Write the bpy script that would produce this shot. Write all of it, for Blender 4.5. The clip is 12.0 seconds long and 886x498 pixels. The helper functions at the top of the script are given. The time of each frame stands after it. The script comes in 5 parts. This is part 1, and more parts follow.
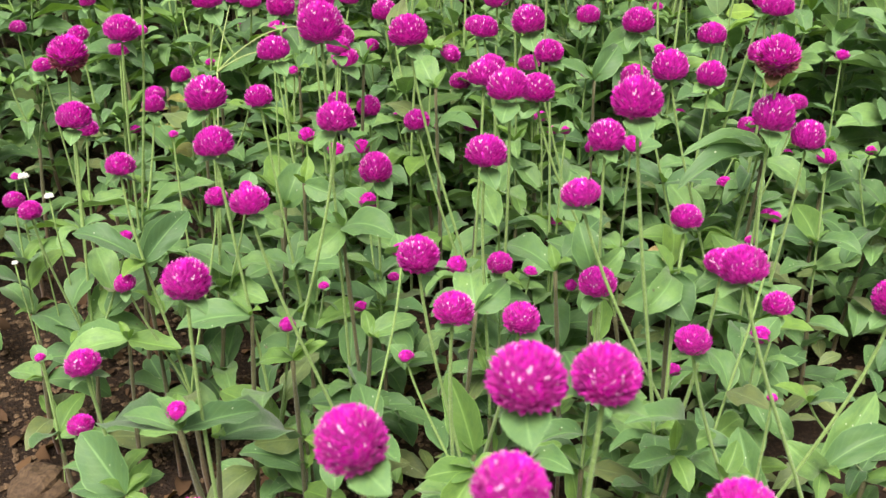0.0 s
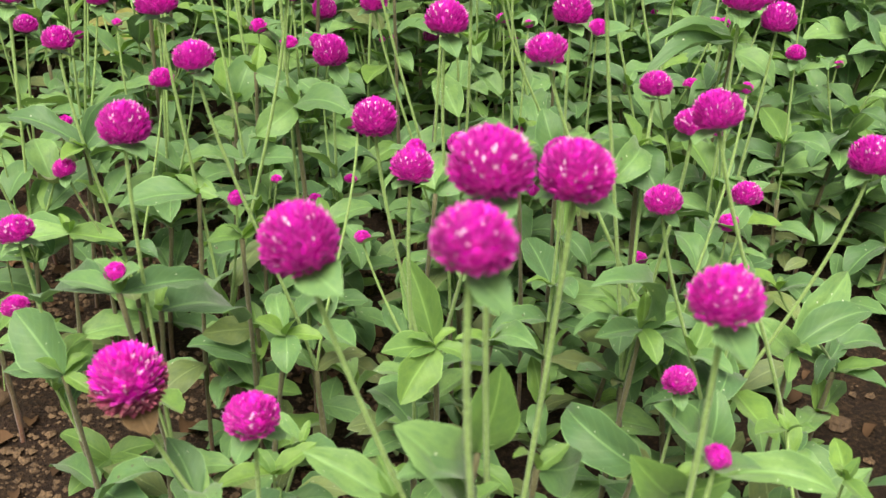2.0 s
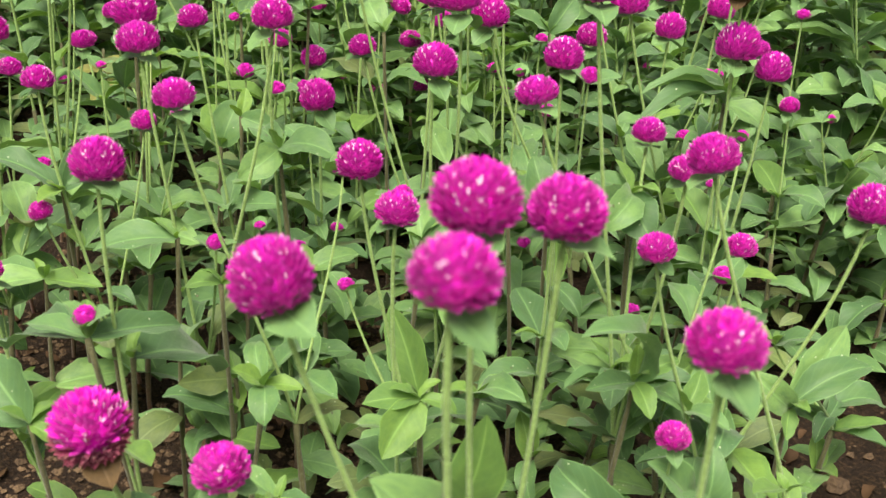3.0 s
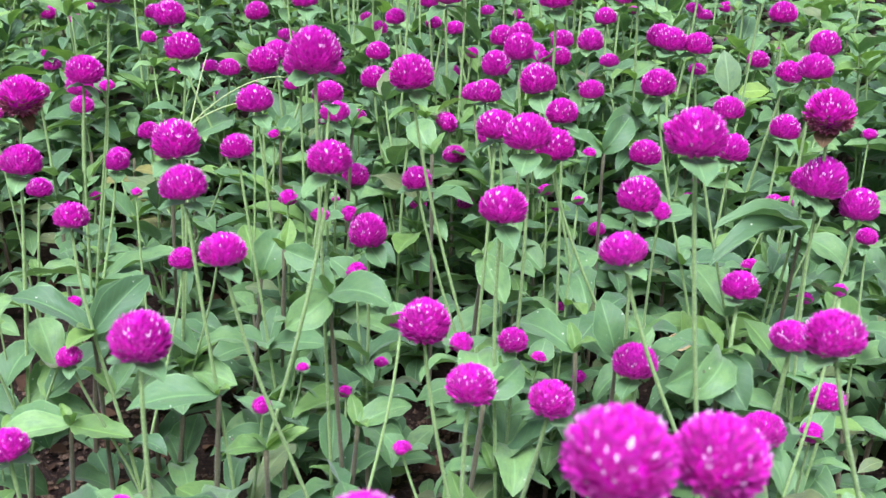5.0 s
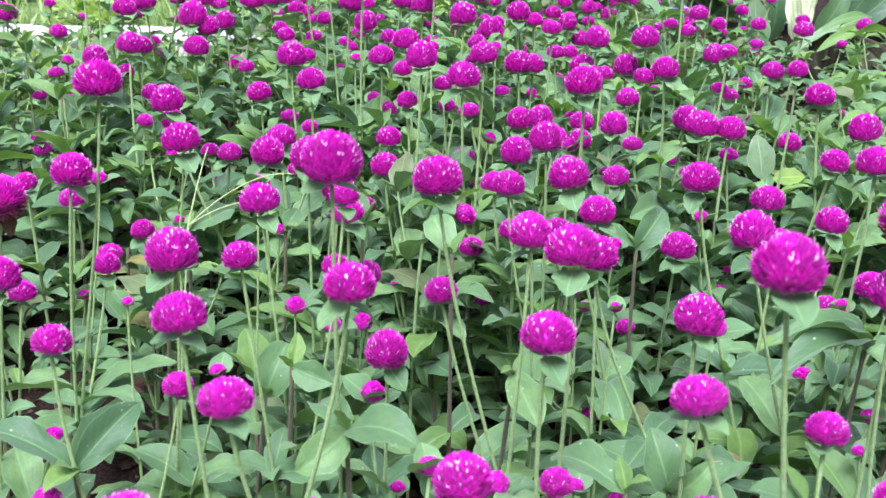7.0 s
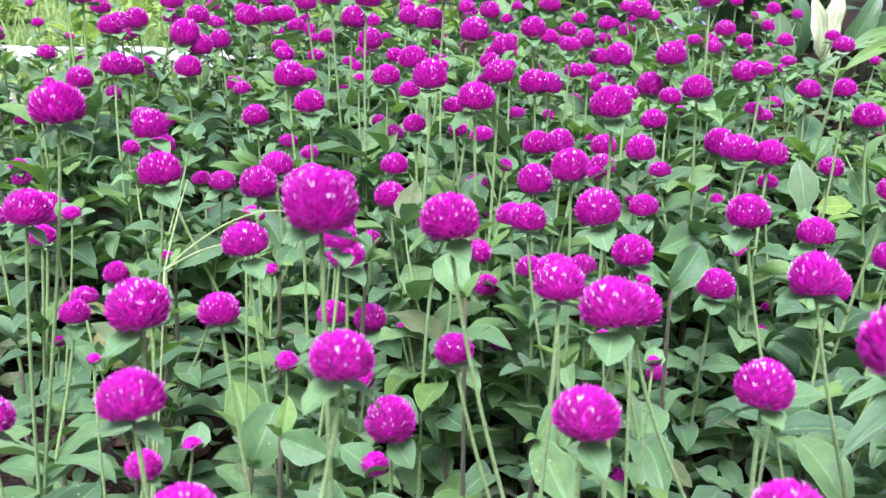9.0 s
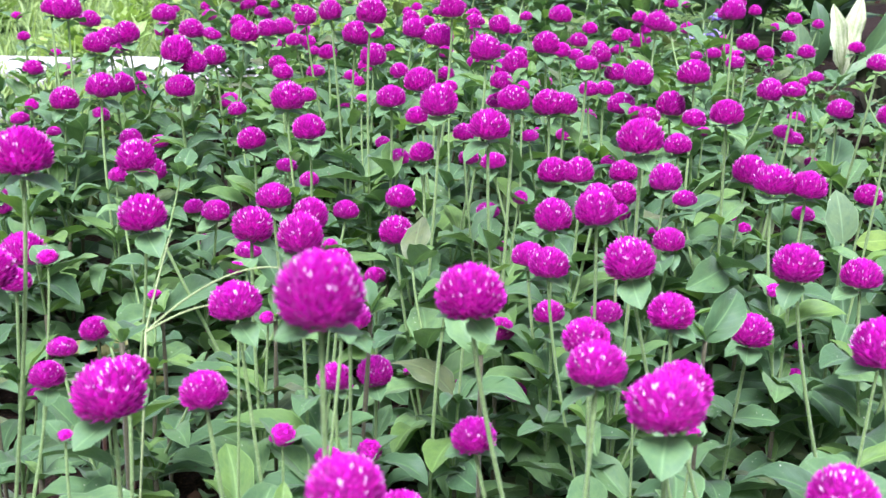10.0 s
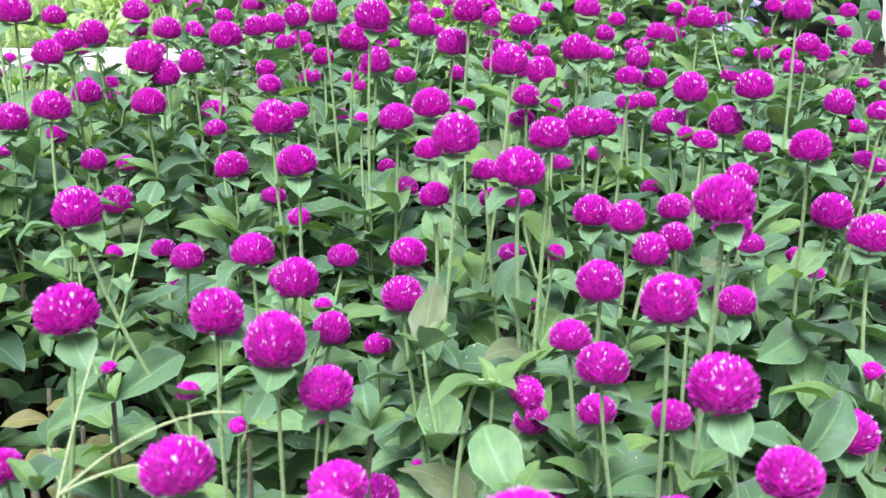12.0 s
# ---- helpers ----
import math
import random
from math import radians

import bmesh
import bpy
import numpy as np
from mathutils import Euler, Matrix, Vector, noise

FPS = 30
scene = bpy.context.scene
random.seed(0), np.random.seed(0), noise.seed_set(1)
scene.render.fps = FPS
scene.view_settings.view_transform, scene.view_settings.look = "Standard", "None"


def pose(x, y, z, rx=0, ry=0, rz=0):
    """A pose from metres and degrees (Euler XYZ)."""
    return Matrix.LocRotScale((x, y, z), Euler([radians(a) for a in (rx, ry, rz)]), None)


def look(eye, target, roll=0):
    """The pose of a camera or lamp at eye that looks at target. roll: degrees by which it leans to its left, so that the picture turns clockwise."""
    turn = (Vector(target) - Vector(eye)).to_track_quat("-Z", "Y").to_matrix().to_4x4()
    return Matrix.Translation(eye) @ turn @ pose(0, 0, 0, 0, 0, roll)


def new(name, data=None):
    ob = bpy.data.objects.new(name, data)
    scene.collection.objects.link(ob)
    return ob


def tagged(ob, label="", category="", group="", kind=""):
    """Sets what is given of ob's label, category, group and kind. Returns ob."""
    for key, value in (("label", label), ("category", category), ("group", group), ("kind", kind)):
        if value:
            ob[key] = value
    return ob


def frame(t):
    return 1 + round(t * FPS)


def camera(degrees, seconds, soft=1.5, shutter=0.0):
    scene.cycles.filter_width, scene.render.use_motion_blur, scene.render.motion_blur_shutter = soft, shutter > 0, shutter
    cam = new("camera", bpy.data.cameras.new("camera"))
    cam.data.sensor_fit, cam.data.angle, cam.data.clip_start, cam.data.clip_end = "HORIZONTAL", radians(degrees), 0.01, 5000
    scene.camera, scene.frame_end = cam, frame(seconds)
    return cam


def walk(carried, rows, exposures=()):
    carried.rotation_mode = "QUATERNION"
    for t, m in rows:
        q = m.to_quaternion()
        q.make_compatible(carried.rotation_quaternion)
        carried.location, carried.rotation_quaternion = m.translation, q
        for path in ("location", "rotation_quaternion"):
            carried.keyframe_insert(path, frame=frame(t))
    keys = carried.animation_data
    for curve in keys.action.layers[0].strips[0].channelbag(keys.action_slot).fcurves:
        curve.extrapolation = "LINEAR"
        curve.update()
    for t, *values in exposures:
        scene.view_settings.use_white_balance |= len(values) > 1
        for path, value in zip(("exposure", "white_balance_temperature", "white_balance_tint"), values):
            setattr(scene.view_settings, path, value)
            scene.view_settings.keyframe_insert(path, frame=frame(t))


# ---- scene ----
cam = camera(46.3, 12.0)
cam.data.dof.use_dof = True
cam.data.dof.focus_distance, cam.data.dof.aperture_fstop = 0.95, 22.0
METRES, EYE, TILT, LEAN, TURN = 0.6, 0.61, -28.0, 0.0, 0.0
ROWS = [
    (0.0, 0.0, 0.0, 0.0, 0.0, 0.0, -0.0),
    (0.5, -0.0033, 0.0122, -0.0336, -0.42, -0.1, 0.0),
    (1.0, -0.0022, 0.0253, -0.0646, -1.33, -0.46, -0.05),
    (1.5, 0.0015, 0.0385, -0.0887, -2.1, -1.29, -0.08),
    (2.0, 0.0017, 0.0526, -0.1056, -2.23, -1.44, -0.09),
    (2.5, 0.0045, 0.0709, -0.1204, -2.64, -0.19, -0.57),
    (3.0, 0.0079, 0.0872, -0.1156, -2.73, 1.75, -0.75),
    (5.0, -0.0382, 0.1759, -0.037, -1.93, 6.1, -1.23),
    (5.5, -0.0441, 0.2047, -0.0157, -1.71, 7.01, -1.25),
    (6.0, -0.0496, 0.2353, 0.0025, -1.84, 7.81, -1.22),
    (6.5, -0.0601, 0.2661, 0.0219, -2.04, 8.65, -1.16),
    (7.0, -0.0673, 0.2938, 0.033, -2.1, 9.57, -0.99),
    (9.0, -0.0659, 0.438, 0.0855, -1.55, 10.63, -0.82),
    (9.5, -0.0751, 0.4913, 0.118, -1.51, 10.68, -0.78),
    (10.0, -0.0766, 0.5404, 0.1593, -1.48, 10.63, -0.75),
    (10.5, -0.0854, 0.5895, 0.1941, -1.47, 10.19, -0.88),
    (11.0, -0.0786, 0.6471, 0.2342, -1.31, 9.47, -0.83),
    (11.5, -0.0881, 0.7093, 0.2722, -1.21, 9.18, -0.8),
    (12.0, -0.0856, 0.7849, 0.3097, -1.16, 9.21, -0.74),
]
EXPOSURES = [(0.0, 1.46, 6900, 17), (3.2, 1.46, 7200, 14), (4.8, 1.6, 5450, 31), (12.0, 1.68, 5400, 38)]
walk(cam, [(t, pose(0, 0, EYE, TILT, LEAN, TURN) @ pose(METRES * x, METRES * y, METRES * z, 90 + pitch, roll, yaw)) for t, x, y, z, yaw, pitch, roll in ROWS], EXPOSURES)

# ---- light ----
world = bpy.data.worlds.new("overcast_sky")
scene.world = world
world.use_nodes = True
wn = world.node_tree
sky = wn.nodes.new("ShaderNodeTexSky")
sky.sky_type = "NISHITA"
sky.sun_disc = False
sky.sun_elevation, sky.sun_rotation = radians(62), radians(193)
sky.air_density, sky.dust_density, sky.ozone_density = 1.0, 4.0, 1.0
wn.nodes["Background"].inputs["Strength"].default_value = 0.066
haze = wn.nodes.new("ShaderNodeHueSaturation")
haze.inputs["Saturation"].default_value = 0.4
wn.links.new(sky.outputs["Color"], haze.inputs["Color"])
wn.links.new(haze.outputs["Color"], wn.nodes["Background"].inputs["Color"])
sun_data = bpy.data.lights.new("sun", "SUN")
sun_data.energy, sun_data.angle, sun_data.color = 2.95, radians(36), (1.0, 0.97, 0.93)
sun = new("sun", sun_data)
sun.matrix_world = look((-0.5, -2.15, 4.2), (0, 0, 0))


# ---- materials ----
def material(name, rough=0.6, spec=0.4):
    mat = bpy.data.materials.new(name)
    mat.use_nodes = True
    tree = mat.node_tree
    bsdf = tree.nodes["Principled BSDF"]
    bsdf.inputs["Roughness"].default_value = rough
    bsdf.inputs["Specular IOR Level"].default_value = spec
    return mat, tree, bsdf


def node(tree, kind, **values):
    made = tree.nodes.new(kind)
    for key, value in values.items():
        made.inputs[key.replace("_", " ")].default_value = value
    return made


def ramp(tree, source, stops):
    made = tree.nodes.new("ShaderNodeValToRGB")
    bar = made.color_ramp
    while len(bar.elements) < len(stops):
        bar.elements.new(0.5)
    for slot, (at, col) in zip(bar.elements, stops):
        slot.position, slot.color = at, (*col, 1)
    tree.links.new(source, made.inputs["Fac"])
    return made.outputs["Color"]


def blend(tree, fac, a, b, how="MIX"):
    made = tree.nodes.new("ShaderNodeMix")
    made.data_type, made.blend_type = "RGBA", how
    for slot, value in ((0, fac), (6, a), (7, b)):
        if isinstance(value, (int, float)):
            made.inputs[slot].default_value = value
        elif isinstance(value, tuple):
            made.inputs[slot].default_value = (*value, 1)
        else:
            tree.links.new(value, made.inputs[slot])
    return made.outputs[2]


def span(tree, source, a, b, c=0.0, d=1.0):
    made = tree.nodes.new("ShaderNodeMapRange")
    tree.links.new(source, made.inputs[0])
    for slot, value in zip((1, 2, 3, 4), (a, b, c, d)):
        made.inputs[slot].default_value = value
    return made.outputs[0]


def maths(tree, how, a, b=0.0):
    made = tree.nodes.new("ShaderNodeMath")
    made.operation = how
    for slot, value in enumerate((a, b)):
        if isinstance(value, (int, float)):
            made.inputs[slot].default_value = value
        else:
            tree.links.new(value, made.inputs[slot])
    return made.outputs[0]


def grain(tree, scale, detail=4.0, coords="Object", rough=0.6):
    where = tree.nodes.new("ShaderNodeTexCoord")
    tex = node(tree, "ShaderNodeTexNoise", Scale=scale, Detail=detail, Roughness=rough)
    tree.links.new(where.outputs[coords], tex.inputs["Vector"])
    return tex.outputs["Fac"]


def relief(tree, bsdf, height, strength=0.3, distance=0.002):
    made = node(tree, "ShaderNodeBump", Strength=strength, Distance=distance)
    tree.links.new(height, made.inputs["Height"])
    tree.links.new(made.outputs["Normal"], bsdf.inputs["Normal"])


def chance(tree):
    """A number from 0 to 1 of each object, and of each separate piece of a joined one."""
    whole = tree.nodes.new("ShaderNodeObjectInfo").outputs["Random"]
    piece = tree.nodes.new("ShaderNodeNewGeometry").outputs["Random Per Island"]
    return maths(tree, "FRACT", maths(tree, "ADD", whole, piece))


def see_through(mat, tree, bsdf, colour, share):
    """Thin living tissue lets some of the light pass."""
    glow = tree.nodes.new("ShaderNodeBsdfTranslucent")
    if isinstance(colour, tuple):
        glow.inputs["Color"].default_value = (*colour, 1)
    else:
        tree.links.new(colour, glow.inputs["Color"])
    mix = tree.nodes.new("ShaderNodeMixShader")
    mix.inputs[0].default_value = share
    tree.links.new(bsdf.outputs[0], mix.inputs[1])
    tree.links.new(glow.outputs[0], mix.inputs[2])
    tree.links.new(mix.outputs[0], tree.nodes["Material Output"].inputs["Surface"])


def leaf_material(name, young, mid, old, spots=True, share=0.2, rough=0.56, down=0.12):
    mat, tree, bsdf = material(name, rough, 0.4 if rough < 0.6 else 0.1)
    # short silvery hairs
    bsdf.inputs["Sheen Weight"].default_value, bsdf.inputs["Sheen Roughness"].default_value = down, 0.5
    uv = tree.nodes.new("ShaderNodeUVMap")
    sep = tree.nodes.new("ShaderNodeSeparateXYZ")
    tree.links.new(uv.outputs["UV"], sep.inputs[0])
    luck = chance(tree)
    base = ramp(tree, luck, [(0.0, young), (0.35, mid), (0.8, old), (1.0, mid)])
    patchy = grain(tree, 30.0, 3.0, "UV")
    base = blend(tree, span(tree, patchy, 0.35, 0.7, 0.0, 0.3), base, tuple(c * 0.68 for c in mid))
    base = blend(tree, span(tree, grain(tree, 5.0, 4.0, "UV"), 0.42, 0.66, 0.0, 0.5), base, (mid[0] * 0.5, mid[1] * 0.62, mid[2] * 0.85))
    # pale midrib and faint side veins
    across = maths(tree, "ABSOLUTE", maths(tree, "SUBTRACT", sep.outputs["Y"], 0.5))
    rib = span(tree, across, 0.01, 0.035, 1.0, 0.0)
    rim = span(tree, across, 0.465, 0.495, 0.0, 0.55)
    slant = maths(tree, "ADD", maths(tree, "MULTIPLY", sep.outputs["X"], 8.0), maths(tree, "MULTIPLY", across, -5.0))
    wave = maths(tree, "ABSOLUTE", maths(tree, "SUBTRACT", maths(tree, "FRACT", slant), 0.5))
    vein = span(tree, wave, 0.0, 0.2, 0.06, 0.0)
    pale = tuple(min(1.0, c * 1.7 + 0.03) for c in mid)
    base = blend(tree, maths(tree, "MAXIMUM", maths(tree, "MAXIMUM", maths(tree, "MULTIPLY", rib, 0.45), vein), rim), base, pale)
    if spots:
        # white specks and a few brown blemishes
        where = tree.nodes.new("ShaderNodeMapping")
        where.inputs["Scale"].default_value = (1.0, 0.45, 1.0)
        tree.links.new(uv.outputs["UV"], where.inputs["Vector"])
        shift = tree.nodes.new("ShaderNodeVectorMath")
        shift.operation = "ADD"
        luck_vec = tree.nodes.new("ShaderNodeCombineXYZ")
        tree.links.new(maths(tree, "MULTIPLY", luck, 37.0), luck_vec.inputs[0])
        tree.links.new(maths(tree, "MULTIPLY", luck, 91.0), luck_vec.inputs[1])
        tree.links.new(where.outputs[0], shift.inputs[0])
        tree.links.new(luck_vec.outputs[0], shift.inputs[1])
        for scale, size, part_of, tint in ((9.0, 0.1, 0.45, (0.62, 0.68, 0.5)), (5.0, 0.13, 0.32, (0.07, 0.045, 0.028)), (5.0, 0.055, 0.32, (0.3, 0.28, 0.2)), (17.0, 0.11, 0.2, (0.36, 0.43, 0.27))):
            cells = node(tree, "ShaderNodeTexVoronoi", Scale=scale)
            tree.links.new(shift.outputs[0], cells.inputs["Vector"])
            pick = span(tree, cells.outputs["Color"], 1.0 - part_of, 1.001 - part_of)
            dot = maths(tree, "MULTIPLY", span(tree, cells.outputs["Distance"], size * 0.6, size, 1.0, 0.0), pick)
            base = blend(tree, maths(tree, "MULTIPLY", dot, 0.8), base, tint)
    tree.links.new(base, bsdf.inputs["Base Color"])
    relief(tree, bsdf, maths(tree, "ADD", maths(tree, "MULTIPLY", vein, -0.9), maths(tree, "ADD", grain(tree, 6.0, 2.0, "UV"), maths(tree, "MULTIPLY", grain(tree, 70.0, 2.0, "UV"), 0.22))), 0.14, 0.02)
    see_through(mat, tree, bsdf, blend(tree, 1.0, base, (1.5, 1.55, 0.7), "MULTIPLY"), share)
    return mat


LEAF = leaf_material("amaranth_leaf", (0.163, 0.302, 0.079), (0.106, 0.222, 0.063), (0.042, 0.108, 0.034), True, 0.2, 0.56, 0.17)
FRESH = leaf_material("young_leaf", (0.17, 0.31, 0.05), (0.135, 0.26, 0.05), (0.1, 0.21, 0.047), False, 0.3)
AGED = leaf_material("aged_leaf", (0.14, 0.20, 0.05), (0.11, 0.165, 0.05), (0.13, 0.16, 0.05))
COLLAR = leaf_material("collar_leaf", (0.15, 0.29, 0.085), (0.12, 0.245, 0.075), (0.095, 0.2, 0.062), False)
BROAD = leaf_material("broad_dark_leaf", (0.1, 0.19, 0.055), (0.07, 0.15, 0.045), (0.045, 0.1, 0.035), False, 0.15, 0.4)
LAWN = leaf_material("grass_blade", (0.36, 0.48, 0.12), (0.31, 0.44, 0.12), (0.24, 0.36, 0.1), False, 0.3, 0.5, 0.1)
WEED = leaf_material("weed_leaf", (0.36, 0.5, 0.1), (0.3, 0.44, 0.1), (0.19, 0.31, 0.07), False, 0.3, 0.45, 0.1)
SHRUB = leaf_material("shrub_leaf", (0.10, 0.21, 0.05), (0.07, 0.16, 0.045), (0.05, 0.12, 0.035), False, 0.2)
PALE = leaf_material("pale_leaf", (0.19, 0.31, 0.12), (0.17, 0.28, 0.11), (0.15, 0.25, 0.1), True)


def petal_material(name, bright, deep, share, tip=None):
    mat, tree, bsdf = material(name, 0.5, 0.3)
    isle = tree.nodes.new("ShaderNodeNewGeometry").outputs["Random Per Island"]
    base = ramp(tree, isle, [(0.0, deep), (0.5, bright), (1.0, tuple(min(1, c * 1.2 + 0.01) for c in bright))])
    base = blend(tree, span(tree, chance(tree), 0, 1, 0.0, 0.35), base, tuple(c * 0.72 for c in bright))
    if tip:
        # dark at the foot of each bract, a pale papery point
        uv = tree.nodes.new("ShaderNodeUVMap")
        sep = tree.nodes.new("ShaderNodeSeparateXYZ")
        tree.links.new(uv.outputs["UV"], sep.inputs[0])
        base = blend(tree, span(tree, sep.outputs["X"], 0.2, 0.5, 0.45, 0.0), base, deep)
        pale = maths(tree, "MULTIPLY", span(tree, sep.outputs["X"], 0.62, 1.0), ramp(tree, isle, [(0.0, (0.05, 0.05, 0.05)), (0.6, (0.15, 0.15, 0.15)), (0.9, (0.32, 0.32, 0.32)), (0.94, (1, 1, 1))]))
        base = blend(tree, pale, base, tip)
    tree.links.new(base, bsdf.inputs["Base Color"])
    bsdf.inputs["Sheen Weight"].default_value = 0.15
    see_through(mat, tree, bsdf, base, share)
    return mat


MAGENTA = petal_material("magenta_bract", (0.72, 0.006, 0.5), (0.45, 0.003, 0.31), 0.2, (0.84, 0.16, 0.66))
FADED = petal_material("faded_bract", (0.32, 0.05, 0.11), (0.16, 0.03, 0.05), 0.2, (0.5, 0.28, 0.22))
WHITE = petal_material("pale_floret", (0.94, 0.66, 0.84), (0.9, 0.48, 0.74), 0.2)
VIOLET = petal_material("violet_petal", (0.36, 0.29, 0.6), (0.28, 0.21, 0.5), 0.25)


def stalk_material(name, top, low, height):
    mat, tree, bsdf = material(name, 0.6, 0.3)
    where = tree.nodes.new("ShaderNodeTexCoord")
    sep = tree.nodes.new("ShaderNodeSeparateXYZ")
    tree.links.new(where.outputs["Object"], sep.inputs[0])
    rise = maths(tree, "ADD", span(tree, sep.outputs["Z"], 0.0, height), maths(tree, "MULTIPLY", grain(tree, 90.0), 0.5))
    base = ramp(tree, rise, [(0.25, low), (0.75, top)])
    base = blend(tree, span(tree, chance(tree), 0, 1, 0.0, 0.4), base, tuple(c * 0.7 for c in top))
    base = blend(tree, span(tree, grain(tree, 700.0, 3.0), 0.5, 0.72, 0.0, 0.55), base, tuple(min(1.0, c * 1.5 + 0.06) for c in top))
    base = blend(tree, span(tree, grain(tree, 380.0, 3.0), 0.5, 0.7, 0.0, 0.5), base, tuple(c * 0.45 for c in top))
    tree.links.new(base, bsdf.inputs["Base Color"])
    bsdf.inputs["Sheen Weight"].default_value = 0.18
    relief(tree, bsdf, grain(tree, 900.0, 2.0), 0.6, 0.001)
    return mat


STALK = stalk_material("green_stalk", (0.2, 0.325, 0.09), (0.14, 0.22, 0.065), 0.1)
STEM = stalk_material("woody_stem", (0.085, 0.085, 0.032), (0.11, 0.036, 0.022), 0.16)
STRAW = stalk_material("straw_stalk", (0.30, 0.40, 0.14), (0.25, 0.33, 0.12), 0.1)


def earth_material():
    mat, tree, bsdf = material("soil_and_turf", 0.95, 0.2)
    where = tree.nodes.new("ShaderNodeTexCoord")
    sep = tree.nodes.new("ShaderNodeSeparateXYZ")
    tree.links.new(where.outputs["Object"], sep.inputs[0])
    crumbs, lumps = grain(tree, 260.0, 5.0), grain(tree, 22.0, 5.0)
    soil = ramp(tree, crumbs, [(0.3, (0.01, 0.006, 0.003)), (0.5, (0.026, 0.016, 0.008)), (0.66, (0.07, 0.042, 0.02)), (0.76, (0.21, 0.135, 0.065))])
    soil = blend(tree, span(tree, lumps, 0.4, 0.65, 0.0, 0.6), soil, (0.03, 0.018, 0.012))
    turf = ramp(tree, grain(tree, 9.0, 6.0), [(0.35, (0.07, 0.13, 0.03)), (0.55, (0.16, 0.27, 0.06)), (0.75, (0.24, 0.36, 0.1))])
    edge = maths(tree, "ADD", sep.outputs["Y"], maths(tree, "MULTIPLY", grain(tree, 3.0), 0.5))
    edge = maths(tree, "SUBTRACT", edge, maths(tree, "MULTIPLY", maths(tree, "MAXIMUM", maths(tree, "SUBTRACT", sep.outputs["X"], 0.3), 0.0), 1.6))
    away = maths(tree, "ADD", maths(tree, "SUBTRACT", maths(tree, "ABSOLUTE", sep.outputs["X"]), 2.0), maths(tree, "MULTIPLY", grain(tree, 2.0), 0.6))
    back = maths(tree, "SUBTRACT", -1.2, sep.outputs["Y"])
    edge = maths(tree, "MAXIMUM", edge, maths(tree, "ADD", maths(tree, "MAXIMUM", away, back), 2.3))
    base = blend(tree, span(tree, edge, 2.35, 2.6), soil, turf)
    tree.links.new(base, bsdf.inputs["Base Color"])
    relief(tree, bsdf, maths(tree, "ADD", crumbs, lumps), 1.0, 0.014)
    return mat


def stone_material(name, light, dark, scale=40.0):
    mat, tree, bsdf = material(name, 0.85, 0.3)
    fine, broad = grain(tree, scale * 5, 5.0), grain(tree, scale, 5.0)
    base = ramp(tree, fine, [(0.3, dark), (0.6, light)])
    base = blend(tree, span(tree, broad, 0.42, 0.62, 0.0, 0.4), base, tuple(c * 0.7 for c in dark))
    base = blend(tree, span(tree, chance(tree), 0, 1, 0.0, 0.4), base, dark)
    tree.links.new(base, bsdf.inputs["Base Color"])
    relief(tree, bsdf, fine, 0.6, 0.002)
    return mat


EARTH = earth_material()
SLAB = stone_material("pale_concrete", (0.56, 0.55, 0.5), (0.4, 0.39, 0.35), 14.0)
PEBBLE = stone_material("brown_gravel", (0.16, 0.105, 0.055), (0.03, 0.019, 0.01), 90.0)


# ---- ground ----
def rise(x, y):
    """The height of the soil: a level bed, banking up behind it."""
    t = min(1.0, max(0.0, (y - 0.9) / 1.5))
    bank = 0.25 * t * t * (3 - 2 * t)
    return bank + 0.012 * noise.noise((x * 3.1, y * 3.1, 0.4)) + 0.02 * max(0.0, min(6.0, y - 2.4))


def ground_sheet():
    def steps(half, fine, reach):
        near = [i * fine for i in range(-int(half / fine), int(half / fine) + 1)]
        far, at, step = [], half, fine
        while at < reach:
            step *= 1.5
            at += step
            far.append(at)
        return [-v for v in reversed(far)] + near + far
    xs, ys = steps(1.6, 0.03, 900), [v + 1.2 for v in steps(1.6, 0.03, 900)]
    verts = []
    for y in ys:
        for x in xs:
            crumb = 0.007 * noise.noise((x * 24, y * 24, 3.0)) + 0.005 * noise.noise((x * 55, y * 55, 9.0)) if abs(x) < 2 and abs(y - 1.2) < 2 else 0
            verts.append((x, y, rise(x, y) + crumb))
    w = len(xs)
    faces = [(j * w + i, j * w + i + 1, (j + 1) * w + i + 1, (j + 1) * w + i) for j in range(len(ys) - 1) for i in range(w - 1)]
    mesh = bpy.data.meshes.new("ground")
    mesh.from_pydata(verts, [], faces)
    mesh.polygons.foreach_set("use_smooth", [True] * len(faces))
    mesh.materials.append(EARTH)
    return tagged(new("ground", mesh), "brown crumbly garden soil turning to turf behind the flower bed", "ground", kind="structure")


ground_sheet()


# ---- meshes shared by the plants ----
def finish(name, verts, faces, mats, slots=None, uvs=None, smooth=True):
    mesh = bpy.data.meshes.new(name)
    mesh.from_pydata([tuple(v) for v in verts], [], faces)
    for mat in mats:
        mesh.materials.append(mat)
    if slots:
        mesh.polygons.foreach_set("material_index", slots)
    mesh.polygons.foreach_set("use_smooth", [smooth] * len(faces))
    if uvs:
        layer = mesh.uv_layers.new(name="UVMap")
        for loop in mesh.loops:
            layer.data[loop.index].uv = uvs[loop.vertex_index]
    mesh.update()
    return mesh


